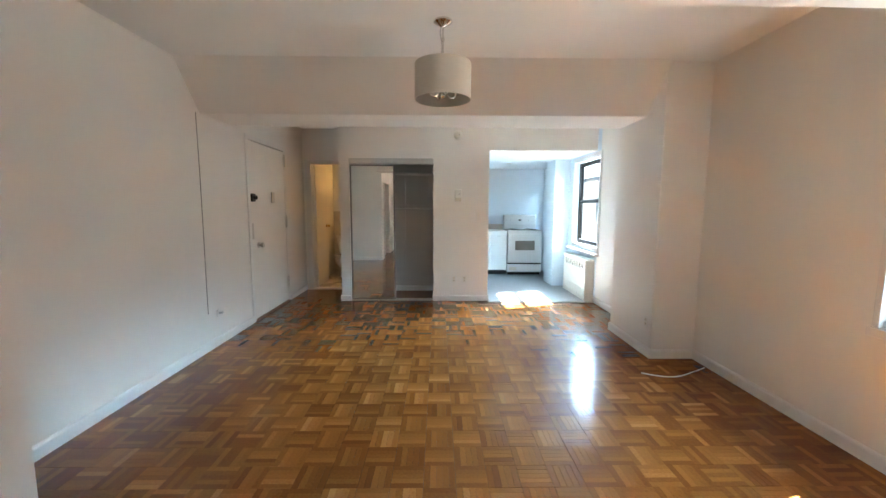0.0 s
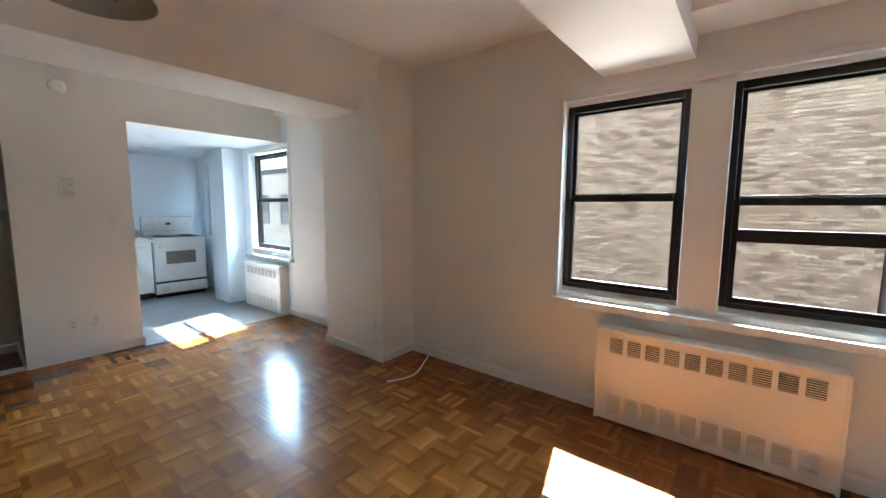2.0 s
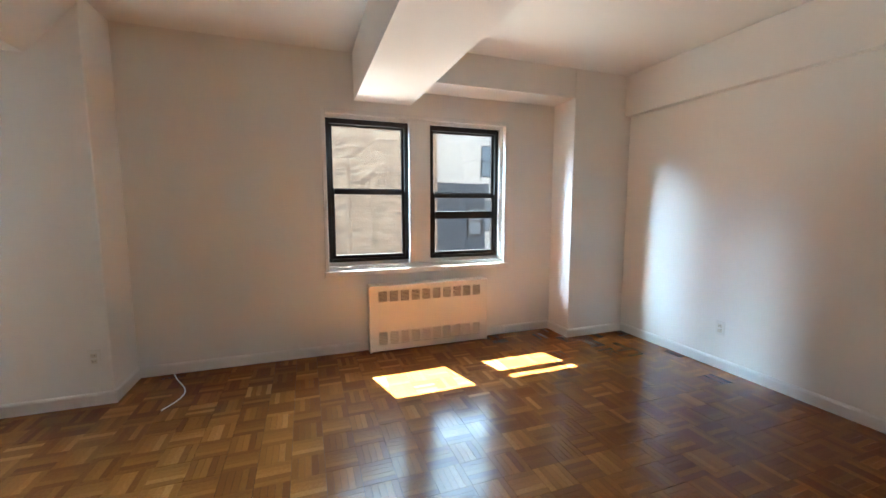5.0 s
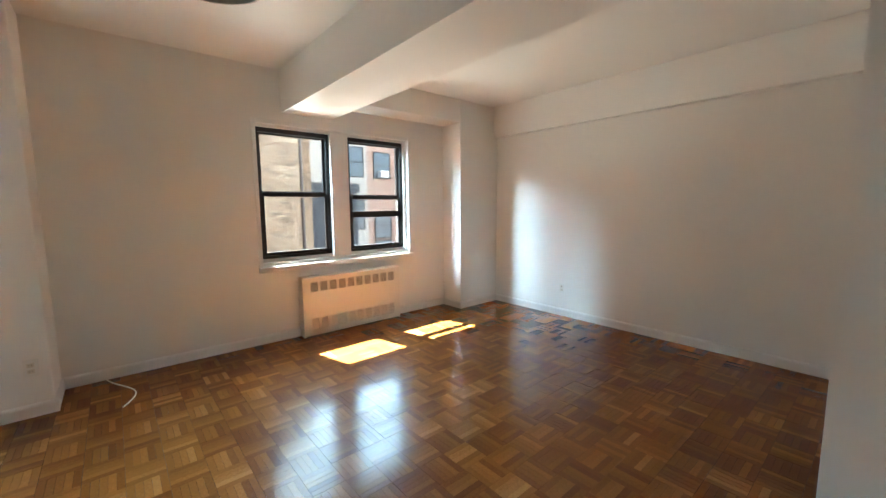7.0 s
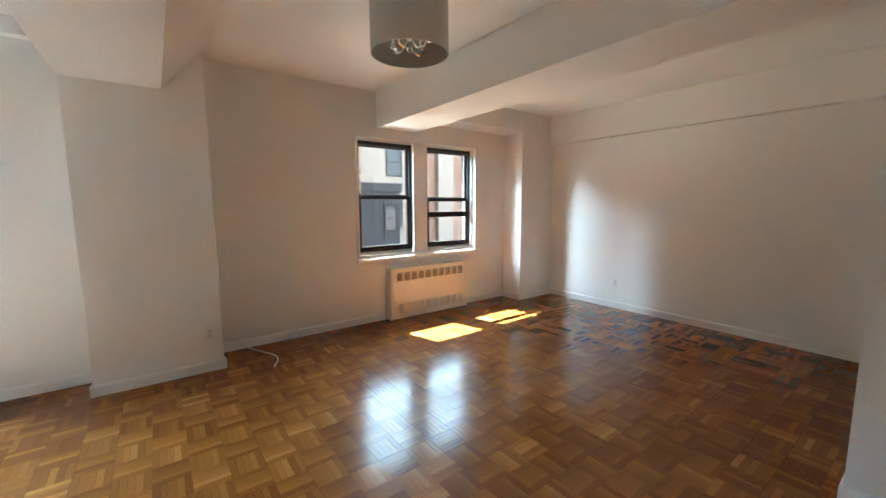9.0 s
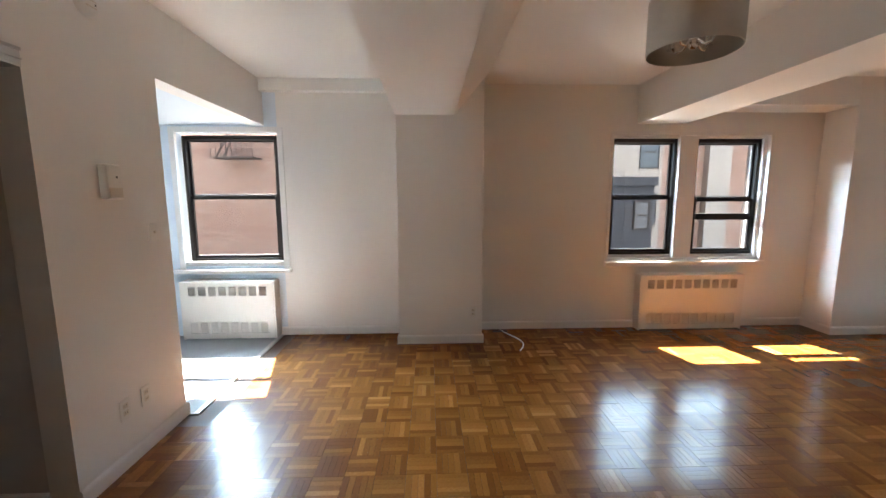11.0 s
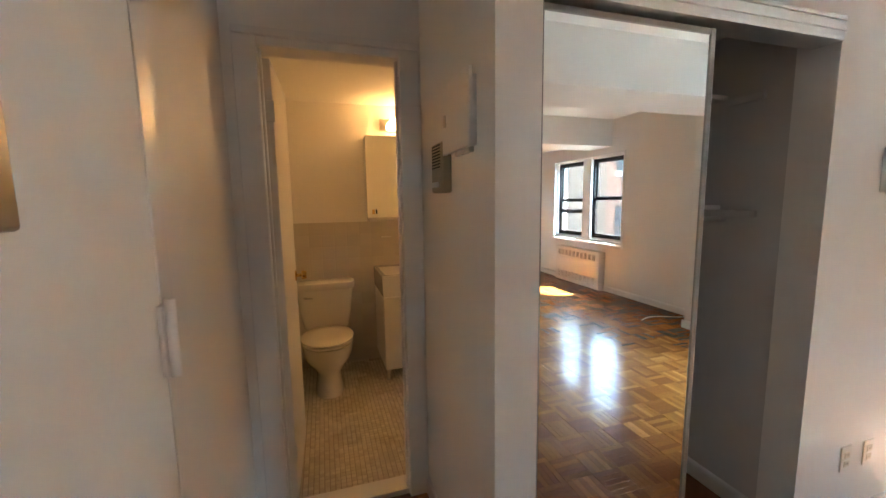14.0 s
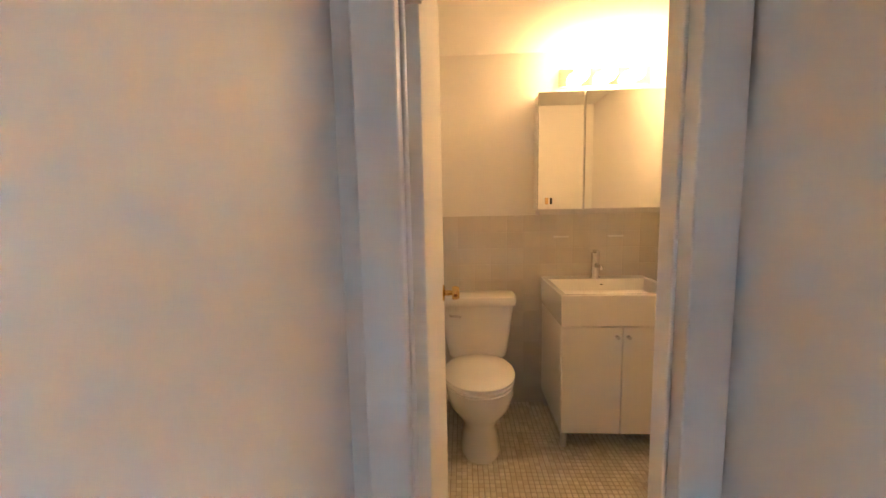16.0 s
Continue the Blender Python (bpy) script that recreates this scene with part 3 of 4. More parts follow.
structure("bathroom_door_frame", boxes((DX0 - 0.085, DX0 + 0.004, BY0 - 0.016, BY0 + 0.115, 0, DZ + 0.03), (DX1 - 0.004, DX1 + 0.085, BY0 - 0.016, BY0 + 0.115, 0, DZ + 0.03), (DX0 - 0.085, DX1 + 0.085, BY0 - 0.020, BY0 + 0.115, DZ + 0.03, DZ + 0.06), (DX0 + 0.004, DX1 - 0.004, BY0 - 0.01, BY0 + 0.115, DZ - 0.006, DZ + 0.03), (DX0 + 0.004, DX0 + 0.014, BY0 + 0.03, BY0 + 0.06, 0, DZ), (DX1 - 0.014, DX1 - 0.004, BY0 + 0.03, BY0 + 0.06, 0, DZ), bevel=0.004), TRIM, "thickly painted white door frame", "door frame")
bdoor = thing("door_2", (DX0 + 0.004, BY0 + 0.12, 0.02), "white painted bathroom door swung open inwards", "door")
tagged(bdoor, kind="structure")
bdoor.rotation_euler = (0, 0, radians(-1.2))
part("leaf", boxes((-0.002, 0.033, 0, 0.585, 0.006, 2.07), bevel=0.004), DOOR, bdoor)
bm = bmesh.new()
for r, a, b in ((0.030, 0.0, 0.007), (0.010, 0.007, 0.035), (0.025, 0.035, 0.062)):
    loft(bm, [ring(0, 0, a, r, r, 20), ring(0, 0, (a + b) / 2, r * 1.06, r * 1.06, 20), ring(0, 0, b, r * 0.86, r * 0.86, 20)])
part("door_knob", sideways(bm, 0.033, 0.525, 1.03), BRASS, bdoor, "polished brass door knob", True)
for z in (0.25, 1.85):
    part("hinge", boxes((0.0, 0.04, -0.012, 0.004, z - 0.045, z + 0.045), bevel=0.003), DOOR, bdoor)


# ---- wall fittings ----
def outlet(x, y, z, facing, label="ivory duplex wall outlet"):
    o = thing("wall_outlet", (x, y, z), label, "outlet", "wall outlets")
    o.rotation_euler = (0, 0, {"w": 0, "s": radians(90), "e": radians(180), "n": radians(-90)}[facing])
    part("plate", boxes((-0.006, 0, -0.036, 0.036, -0.058, 0.058), bevel=0.003), WHITEPLASTIC, o)
    for s in (-0.02, 0.02):
        part("socket", boxes((-0.009, -0.006, -0.017, 0.017, s - 0.014, s + 0.014), bevel=0.002), PLASTIC, o)
        for k in (-0.006, 0.006):
            part("slot", boxes((-0.0094, -0.0088, k - 0.001, k + 0.001, s - 0.003, s + 0.006)), SHADOWGAP, o)


outlet(2.395, 4.045, 0.325, "w")
outlet(0.645, N, 0.33, "s")
outlet(0.80, N, 0.33, "s")
outlet(1.40, S, 0.34, "n")
sw = thing("light_switch", (1.0, N, 1.275), "white toggle light switch plate on plaster", "switch")
part("plate", boxes((-0.036, 0.036, -0.006, 0, -0.058, 0.058), bevel=0.003), WHITEPLASTIC, sw)
part("toggle", boxes((-0.005, 0.005, -0.018, -0.006, -0.004, 0.012), bevel=0.002), PLASTIC, sw)
ic = thing("wall_intercom", (0.70, N, 1.567), "pale grey slim wall intercom box", "intercom")
part("body", boxes((-0.05, 0.05, -0.045, 0, -0.09, 0.09), bevel=0.008), WHITEPLASTIC, ic)
part("button", boxes((0.008, 0.018, -0.048, -0.045, 0.02, 0.03), bevel=0.001), SHADOWGAP, ic)
part("lower_panel", boxes((-0.042, 0.042, -0.048, -0.045, -0.08, -0.03), bevel=0.001), PLASTIC, ic)
sm = thing("smoke_detector", (0.69, N, 2.43), "round white smoke detector high on the wall", "smoke detector")
bm = bmesh.new()
loft(bm, [ring(0, 0, 0, 0.062, 0.062), ring(0, 0, 0.014, 0.062, 0.062), ring(0, 0, 0.03, 0.05, 0.05), ring(0, 0, 0.036, 0.03, 0.03)])
bm.transform(Matrix.Rotation(math.pi / 2, 4, "X"))
part("housing", bm, WHITEPLASTIC, sm, smooth=True)
part("vent", boxes((-0.03, 0.03, -0.0375, -0.034, 0.012, 0.018), (-0.03, 0.03, -0.0375, -0.034, -0.018, -0.012)), PLASTIC, sm)
part("lamp_dot", boxes((0.02, 0.027, -0.0375, -0.034, -0.003, 0.004)), SHADOWGAP, sm)

# breaker panel and door chime on the hallway side wall
bp = thing("breaker_panel", (HALL, 6.40, 1.69), "thin white painted breaker panel door, slightly proud", "breaker panel")
part("tray", boxes((-0.02, 0, -0.11, 0.125, -0.054, 0.15), bevel=0.004), TRIM, bp)
part("cover", boxes((-0.034, -0.022, -0.128, 0.135, -0.06, 0.165), bevel=0.003), TRIM, bp)
part("catch", boxes((-0.039, -0.034, 0.085, 0.10, 0.03, 0.07), bevel=0.001), NICKEL, bp)
# metal strip put where the gap under the cover lies in shadow
part("lower_shadow_strip", boxes((-0.018, 0, -0.085, 0.045, -0.071, -0.0545), bevel=0.002), NICKEL, bp, "metal strip in place of the shadow below the cover")
ch = thing("door_chime", (HALL, 6.59, 1.592), "yellowed plastic intercom with louvred speaker grille", "intercom")
part("body", boxes((-0.04, 0, -0.065, 0.065, -0.09, 0.09), bevel=0.008), AGED, ch)
for i in range(8):
    part("louvre", boxes((-0.042, -0.04, -0.05, 0.05, 0.0 + i * 0.011, 0.004 + i * 0.011)), SHADOWGAP, ch)
for y in (-0.03, 0.0, 0.03):
    part("button", boxes((-0.046, -0.04, y - 0.008, y + 0.008, -0.07, -0.05), bevel=0.002), WHITEPLASTIC, ch)

# cables
bm = bmesh.new()
tube(bm, [(W + 0.004, 4.165 - 0.004 * math.sin(z * 3), z) for z in [0.36 + 0.1 * i for i in range(20)]], 0.0035, 6)
solid("wall_cable", bm, DULLALU, "thin grey cable running down the plaster wall", "cable")
jb = thing("cable_jack", (W, 4.33, 0.33), "small surface cable jack with a loose plug", "cable jack")
part("plate", boxes((0, 0.012, -0.03, 0.03, -0.035, 0.035), bevel=0.003), WHITEPLASTIC, jb)
part("plug", boxes((0.012, 0.05, -0.012, 0.016, -0.008, 0.01), bevel=0.003), NICKEL, jb)
bm = bmesh.new()
pts = []
for i in range(25):
    u = i / 24
    pts.append((2.74 - 0.60 * u, 3.70 - 0.13 * math.sin(u * 2.6) - 0.03 * u + 0.015 * math.sin(u * 7), 0.008 + 0.06 * max(0, 0.12 - u)))
tube(bm, pts, 0.0045, 8)
solid("loose_cord", bm, WHITEPLASTIC, "loose white cord lying on the parquet", "cord", smooth=True)

# ---- pendant lamp ----
pl = thing("pendant_lamp", (0.44, 3.26, 0.025), "drum pendant lamp with beige linen shade and chrome fittings", "pendant lamp")
bm = bmesh.new()
loft(bm, [ring(0, 0, TOP - 0.025, 0.062, 0.062), ring(0, 0, TOP - 0.037, 0.062, 0.062), ring(0, 0, TOP - 0.05, 0.04, 0.04), ring(0, 0, TOP - 0.065, 0.012, 0.012)])
part("canopy", bm, CHROME, pl, "polished chrome ceiling canopy", True)
bm = bmesh.new()
tube(bm, [(0, 0, TOP - 0.06), (0, 0, 2.16)], 0.006)
loft(bm, [ring(0, 0, 2.50, 0.009, 0.009, 12), ring(0, 0, 2.515, 0.011, 0.011, 12), ring(0, 0, 2.53, 0.009, 0.009, 12)])
part("rod", bm, CHROME, pl, smooth=True)
bm = bmesh.new()
tube(bm, [(-0.012 - 0.006 * math.sin(i * 0.9), 0.004, TOP - 0.06 - 0.025 * i) for i in range(10)], 0.003, 6)
part("flex", bm, NICKEL, pl)
R = 0.194
bm = bmesh.new()
loft(bm, [ring(0, 0, 2.115, R, R, 48), ring(0, 0, 2.352, R, R, 48), ring(0, 0, 2.352, R - 0.004, R - 0.004, 48), ring(0, 0, 2.115, R - 0.004, R - 0.004, 48), ring(0, 0, 2.115, R, R, 48)], False)
part("shade", bm, SHADE, pl, "beige linen drum shade", True)
bm = bmesh.new()
loft(bm, [ring(0, 0, 2.118, R - 0.005, R - 0.005, 48), ring(0, 0, 2.348, R - 0.005, R - 0.005, 48)], False)
part("lining", bm, SHADEIN, pl, "silvery shade lining", True)
bm = bmesh.new()
for i in range(3):
    a = 2 * math.pi * i / 3 + 0.5
    tube(bm, [(0, 0, 2.342), (R * math.cos(a), R * math.sin(a), 2.345)], 0.003, 6)
part("spider", bm, NICKEL, pl)
bm = bmesh.new()
loft(bm, [ring(0, 0, 2.125, 0.01, 0.01, 16), ring(0, 0, 2.135, 0.02, 0.02, 16), ring(0, 0, 2.16, 0.026, 0.026, 16), ring(0, 0, 2.19, 0.014, 0.014, 16)])
part("hub", bm, CHROME, pl, smooth=True)
for i in range(4):
    a = 2 * math.pi * i / 4 + 0.4
    c, s = math.cos(a), math.sin(a)
    bm = bmesh.new()
    tube(bm, [(0.02 * c, 0.02 * s, 2.165), (0.05 * c, 0.05 * s, 2.138), (0.085 * c, 0.085 * s, 2.138), (0.105 * c, 0.105 * s, 2.165)], 0.006, 8)
    loft(bm, [ring(0.105 * c, 0.105 * s, 2.160, 0.022, 0.022, 14), ring(0.105 * c, 0.105 * s, 2.168, 0.014, 0.014, 14), ring(0.105 * c, 0.105 * s, 2.21, 0.013, 0.013, 14)])
    arm = part("arm", bm, CHROME, pl, smooth=True)
    bm = bmesh.new()
    loft(bm, [ring(0.105 * c, 0.105 * s, 2.21, 0.010, 0.010, 14), ring(0.105 * c, 0.105 * s, 2.235, 0.019, 0.019, 14), ring(0.105 * c, 0.105 * s, 2.265, 0.014, 0.014, 14), ring(0.105 * c, 0.105 * s, 2.295, 0.003, 0.003, 14)])
    part("bulb", bm, BULB, arm, "unlit candle bulb", True)

# ---- kitchen ----
st = thing("stove", (2.19, 8.66, 0.002), "white enamelled electric stove with oven window", "stove")
SW = 0.355
part("body", boxes((-SW, SW, -0.28, 0.30, 0.06, 0.895), bevel=0.006), ENAMEL, st)
part("plinth", boxes((-SW + 0.02, SW - 0.02, -0.25, 0.28, 0, 0.06)), SHADOWGAP, st)
part("cooktop", boxes((-SW - 0.004, SW + 0.004, -0.32, 0.28, 0.895, 0.925), bevel=0.008), ENAMEL, st)
od = part("oven_door", boxes((-SW + 0.004, SW - 0.004, -0.315, -0.281, 0.255, 0.85), bevel=0.01), ENAMEL, st)
part("oven_window", boxes((-0.20, 0.20, -0.320, -0.314, 0.52, 0.715), bevel=0.004), OVENGLASS, od, "brownish oven window glass")
bm = boxes((-0.28, 0.28, -0.362, -0.342, 0.775, 0.80), (-0.28, -0.25, -0.345, -0.314, 0.778, 0.797), (0.25, 0.28, -0.345, -0.314, 0.778, 0.797), bevel=0.004)
part("oven_handle", bm, ENAMEL, od)
part("drawer", boxes((-SW + 0.004, SW - 0.004, -0.312, -0.281, 0.065, 0.225), bevel=0.008), ENAMEL, st)
part("rating_label", boxes((-0.31, -0.17, -0.3135, -0.3115, 0.10, 0.17)), PLASTIC, st, "pale printed rating label")
part("drawer_gap", boxes((-SW + 0.006, SW - 0.006, -0.290, -0.281, 0.225, 0.255)), SHADOWGAP, st)
bg = part("backguard", boxes((-SW, SW, 0.22, 0.31, 0.925, 1.235), bevel=0.02), ENAMEL, st)
part("clock", boxes((-0.03, 0.03, 0.214, 0.221, 1.10, 1.135), bevel=0.002), SHADOWGAP, bg, "dark oven clock display")
part("trim_line", boxes((-SW + 0.01, SW - 0.01, 0.214, 0.221, 1.005, 1.012)), NICKEL, bg)
for x in (-0.28, -0.2, 0.2, 0.28):
    bm = bmesh.new()
    tube(bm, [(x, 0.222, 1.12), (x, 0.196, 1.12)], 0.02, 16)
    part("control_knob", bm, ENAMEL, bg, smooth=True)
for x, y, r in ((-0.18, -0.16, 0.10), (0.18, -0.16, 0.08), (-0.18, 0.10, 0.08), (0.18, 0.10, 0.10)):
    bm = bmesh.new()
    tube(bm, [(x + (0.02 + (r - 0.02) * i / 70) * math.cos(i * 0.36), y + (0.02 + (r - 0.02) * i / 70) * math.sin(i * 0.36), 0.934) for i in range(71)], 0.006, 6)
    part("burner", bm, COIL, st, "dark coil burner")

bc = thing("base_cabinet", (1.47, 8.66, 0.002), "white laminate kitchen base cabinet", "cabinet")
part("carcass", boxes((-0.32, 0.355, -0.26, 0.33, 0.10, 0.87), bevel=0.003), LAMINATE, bc)
part("toe_kick", boxes((-0.32, 0.355, -0.20, 0.33, 0, 0.10)), SHADOWGAP, bc)
for a, b in ((-0.315, 0.015), (0.02, 0.352)):
    dd = part("door", boxes((a, b, -0.280, -0.261, 0.115, 0.865), bevel=0.004), LAMINATE, bc)
    part("handle", boxes(((a + b) / 2 - 0.04, (a + b) / 2 + 0.04, -0.30, -0.28, 0.80, 0.812), bevel=0.003), NICKEL, dd)
wt = solid("worktop", boxes((1.148, 1.828, 8.36, KBACK, 0.872, 0.91), bevel=0.006), LAMINATE, "white kitchen worktop beside the stove", "worktop")
solid("backsplash", boxes((1.148, 1.83, KBACK - 0.02, KBACK - 0.001, 0.91, 1.03), bevel=0.003), STEEL, "low grey stone backsplash", "backsplash")
for x, y in ((1.55, 7.0), (1.75, 7.9)):
    dl = thing("recessed_light", (x, y, KTOP), "small recessed ceiling light, switched off", "ceiling light", "recessed lights")
    bm = bmesh.new()
    loft(bm, [ring(0, 0, 0, 0.055, 0.055), ring(0, 0, -0.006, 0.055, 0.055), ring(0, 0, -0.008, 0.042, 0.042), ring(0, 0, -0.001, 0.038, 0.038)])
    part("ring", bm, WHITEPLASTIC, dl, smooth=True)
    part("lens", cyl(0.036, -0.004, -0.0015, 24), NICKEL, dl)

# ---- bathroom ----
to = thing("toilet", (-1.487, 0, 0.004), "white porcelain toilet with closed lid", "toilet")
bm = bmesh.new()
loft(bm, [ring(0, y, z, rx, ry, 32, 2.3) for y, z, rx, ry in ((8.30, 0.0, 0.112, 0.225), (8.30, 0.03, 0.108, 0.22), (8.31, 0.10, 0.098, 0.20), (8.31, 0.17, 0.10, 0.20), (8.30, 0.225, 0.135, 0.225), (8.29, 0.28, 0.175, 0.245), (8.285, 0.34, 0.19, 0.25), (8.285, 0.385, 0.192, 0.25))])
part("bowl", bm, PORCELAIN, to, smooth=True)
part("shelf", boxes((-0.13, 0.13, 8.44, 8.70, 0.28, 0.395), bevel=0.02), PORCELAIN, to)
bm = bmesh.new()
loft(bm, [ring(0, 8.295, z, r, 0.25 * r / 0.2, 36, 2.2) for z, r in ((0.386, 0.195), (0.392, 0.20), (0.402, 0.20), (0.405, 0.196))])
part("seat", bm, PORCELAIN, to, smooth=True)
bm = bmesh.new()
loft(bm, [ring(0, 8.30, z, r, 0.25 * r / 0.2, 36, 2.2) for z, r in ((0.409, 0.197), (0.414, 0.203), (0.424, 0.202), (0.431, 0.19), (0.434, 0.10))])
part("lid", bm, PORCELAIN, to, smooth=True)
bm = bmesh.new()
loft(bm, [ring(0, 8.615, z, rx, ry, 40, 6) for z, rx, ry in ((0.40, 0.165, 0.085), (0.42, 0.185, 0.092), (0.55, 0.21, 0.098), (0.74, 0.232, 0.10))])
part("tank", bm, PORCELAIN, to, smooth=True)
bm = bmesh.new()
loft(bm, [ring(0, 8.61, z, rx, ry, 40, 7) for z, rx, ry in ((0.742, 0.236, 0.104), (0.75, 0.244, 0.11), (0.785, 0.248, 0.112), (0.80, 0.244, 0.108), (0.803, 0.225, 0.095))])
part("tank_lid", bm, PORCELAIN, to, smooth=True)
bm = bmesh.new()
tube(bm, [(-0.17, 8.51, 0.69), (-0.17, 8.495, 0.69), (-0.10, 8.49, 0.685)], 0.007, 8)
part("flush_lever", bm, CHROME, to, smooth=True)
for x in (-0.09, 0.09):
    part("bolt_cap", at(cyl(0.014, 0, 0.02, 12), x * 1.05, 8.36, 0.03), PORCELAIN, to)

va = thing("vanity", (-0.722, 8.47, 0.004), "white laminate vanity cabinet on short metal legs", "vanity")
part("carcass", boxes((-0.322, 0.322, -0.245, 0.262, 0.10, 0.715), bevel=0.003), LAMINATE, va)
for a, b, kx in ((-0.32, -0.003, -0.03), (0.003, 0.32, 0.03)):
    dd = part("door", boxes((a, b, -0.264, -0.246, 0.102, 0.708), bevel=0.003), LAMINATE, va)
    bm = bmesh.new()
    tube(bm, [(kx, -0.264, 0.655), (kx, -0.285, 0.655)], 0.01, 12)
    part("knob", bm, NICKEL, dd, smooth=True)
for x in (-0.295, 0.295):
    for y in (-0.22, 0.23):
        part("leg", at(cyl(0.018, 0, 0.10, 14), x, y, 0), NICKEL, va)
bs = thing("washbasin", (-0.722, 8.47, 0.72), "white ceramic washbasin with square front edge", "washbasin")
bm = bmesh.new()
loft(bm, [[(x * a, -0.27 + b if y < 0 else 0.265 - c, z) for x, y in ((-1, -1), (1, -1), (1, 1), (-1, 1))] for a, b, c, z in ((0.326, 0, 0, 0.0), (0.33, -0.003, 0, 0.165), (0.326, 0, 0.002, 0.172), (0.30, 0.028, 0.10, 0.171), (0.285, 0.045, 0.12, 0.10), (0.24, 0.09, 0.16, 0.075))])
part("basin", bm, PORCELAIN, bs)
part("overflow", at(cyl(0.010, 0, 0.004, 14), 0.03, 0.155, 0.135), SHADOWGAP, bs)
fa = thing("basin_faucet", (-0.722, 8.665, 0.891), "chrome single-lever basin faucet", "faucet")
bm = bmesh.new()
loft(bm, [ring(0, 0, 0, 0.031, 0.031, 18), ring(0, 0, 0.01, 0.028, 0.028, 18), ring(0, 0, 0.14, 0.025, 0.025, 18), ring(0, 0, 0.165, 0.029, 0.029, 18)])
part("body", bm, CHROME, fa, smooth=True)
bm = bmesh.new()
tube(bm, [(0, 0, 0.075), (0, -0.05, 0.09), (0, -0.11, 0.085), (0, -0.118, 0.07)], 0.013, 12)
part("spout", bm, CHROME, fa, smooth=True)
part("lever", boxes((-0.012, 0.012, -0.055, 0.022, 0.167, 0.184), bevel=0.004), CHROME, fa)

mc = thing("medicine_cabinet", (-0.706, BY1, 1.335), "mirrored two-door medicine cabinet above the basin", "cabinet")
part("body", boxes((-0.395, 0.395, -0.14, 0, 0.0, 0.70), bevel=0.004), LAMINATE, mc)
part("bottom_rail", boxes((-0.385, 0.36, -0.13, 0, -0.03, 0.0), bevel=0.004), NICKEL, mc)
for a, b in ((-0.40, -0.125), (-0.120, 0.40)):
    dd = part("door", boxes((a, b, -0.152, -0.141, 0.0, 0.705), bevel=0.002), NICKEL, mc)
    part("mirror", boxes((a + 0.004, b - 0.004, -0.156, -0.1525, 0.005, 0.70)), MIRROR, dd, "mirror glass")

part("catch", boxes((-0.355, -0.335, -0.164, -0.156, 0.035, 0.075), bevel=0.002), BRASS, mc, "small brass door catch")
part("catch_slot", boxes((-0.325, -0.313, -0.159, -0.156, 0.035, 0.075), bevel=0.001), SHADOWGAP, mc)

vl = thing("vanity_light", (-0.675, BY1, 2.15), "three-bulb wall light, brightly lit", "wall light")
part("back_plate", boxes((-0.28, 0.28, -0.03, 0, -0.055, 0.055), bevel=0.006), CHROME, vl)
for x in (-0.165, 0.0, 0.165):
    bm = bmesh.new()
    tube(bm, [(x, -0.03, 0), (x, -0.075, 0)], 0.02, 14)
    cup = part("socket", bm, CHROME, vl, smooth=True)
    bm = bmesh.new()
    loft(bm, [ring(x, -0.105, z, r, r, 18) for z, r in ((-0.05, 0.006), (-0.04, 0.028), (-0.015, 0.045), (0.015, 0.045), (0.04, 0.028), (0.05, 0.006))])
    part("bulb", bm, BATHGLOW, cup, "glowing warm round bulb", True)

# narrow ceramic fittings in the tiles
for x in (-0.93, -0.58):
    solid("soap_ledge", boxes((x - 0.05, x + 0.05, 8.705, 8.729, 1.15, 1.165), bevel=0.004), PORCELAIN, "small ceramic ledge set in the tiles", "soap ledge", group="soap ledges")

# ---- outside ----
structure("ground", boxes((3.06, 700, -700, 700, -9.2, -9.0), (-700, 3.06, -700, 700, -9.2, -9.0)), ASPHALT, "grey concrete yard far below", "ground")


def facade_bricks(name, x, y0, y1, z0, z1, mat, parent):
    """Running bond of single bricks on a west-facing wall, joined."""
    rnd = random.Random(5)
    L, H, J = 0.197, 0.058, 0.011
    vs, fs = [], []
    row = 0
    z = z0
    while z < z1:
        y = y0 - (L + J) / 2 * (row % 2)
        while y < y1:
            a, b = max(y, y0), min(y + L, y1)
            if b - a > 0.03:
                d = 0.010 + rnd.uniform(-0.004, 0.005)
                k = len(vs)
                for xx in (x, x - d):
                    e = 0.002 if xx < x else 0
                    vs += [(xx, a + e, z + e), (xx, b - e, z + e), (xx, b - e, z + H - e), (xx, a + e, z + H - e)]
                fs += [(k + 4, k + 7, k + 6, k + 5), (k, k + 4, k + 5, k + 1), (k + 1, k + 5, k + 6, k + 2), (k + 2, k + 6, k + 7, k + 3), (k + 3, k + 7, k + 4, k)]
            y += L + J
        z += H + J
        row += 1
    me = bpy.data.meshes.new(name)
    me.from_pydata(vs, [], fs)
    me.materials.append(mat)
    ob = new(name, me)
    ob.parent = parent
    return tagged(ob, kind="stuff")


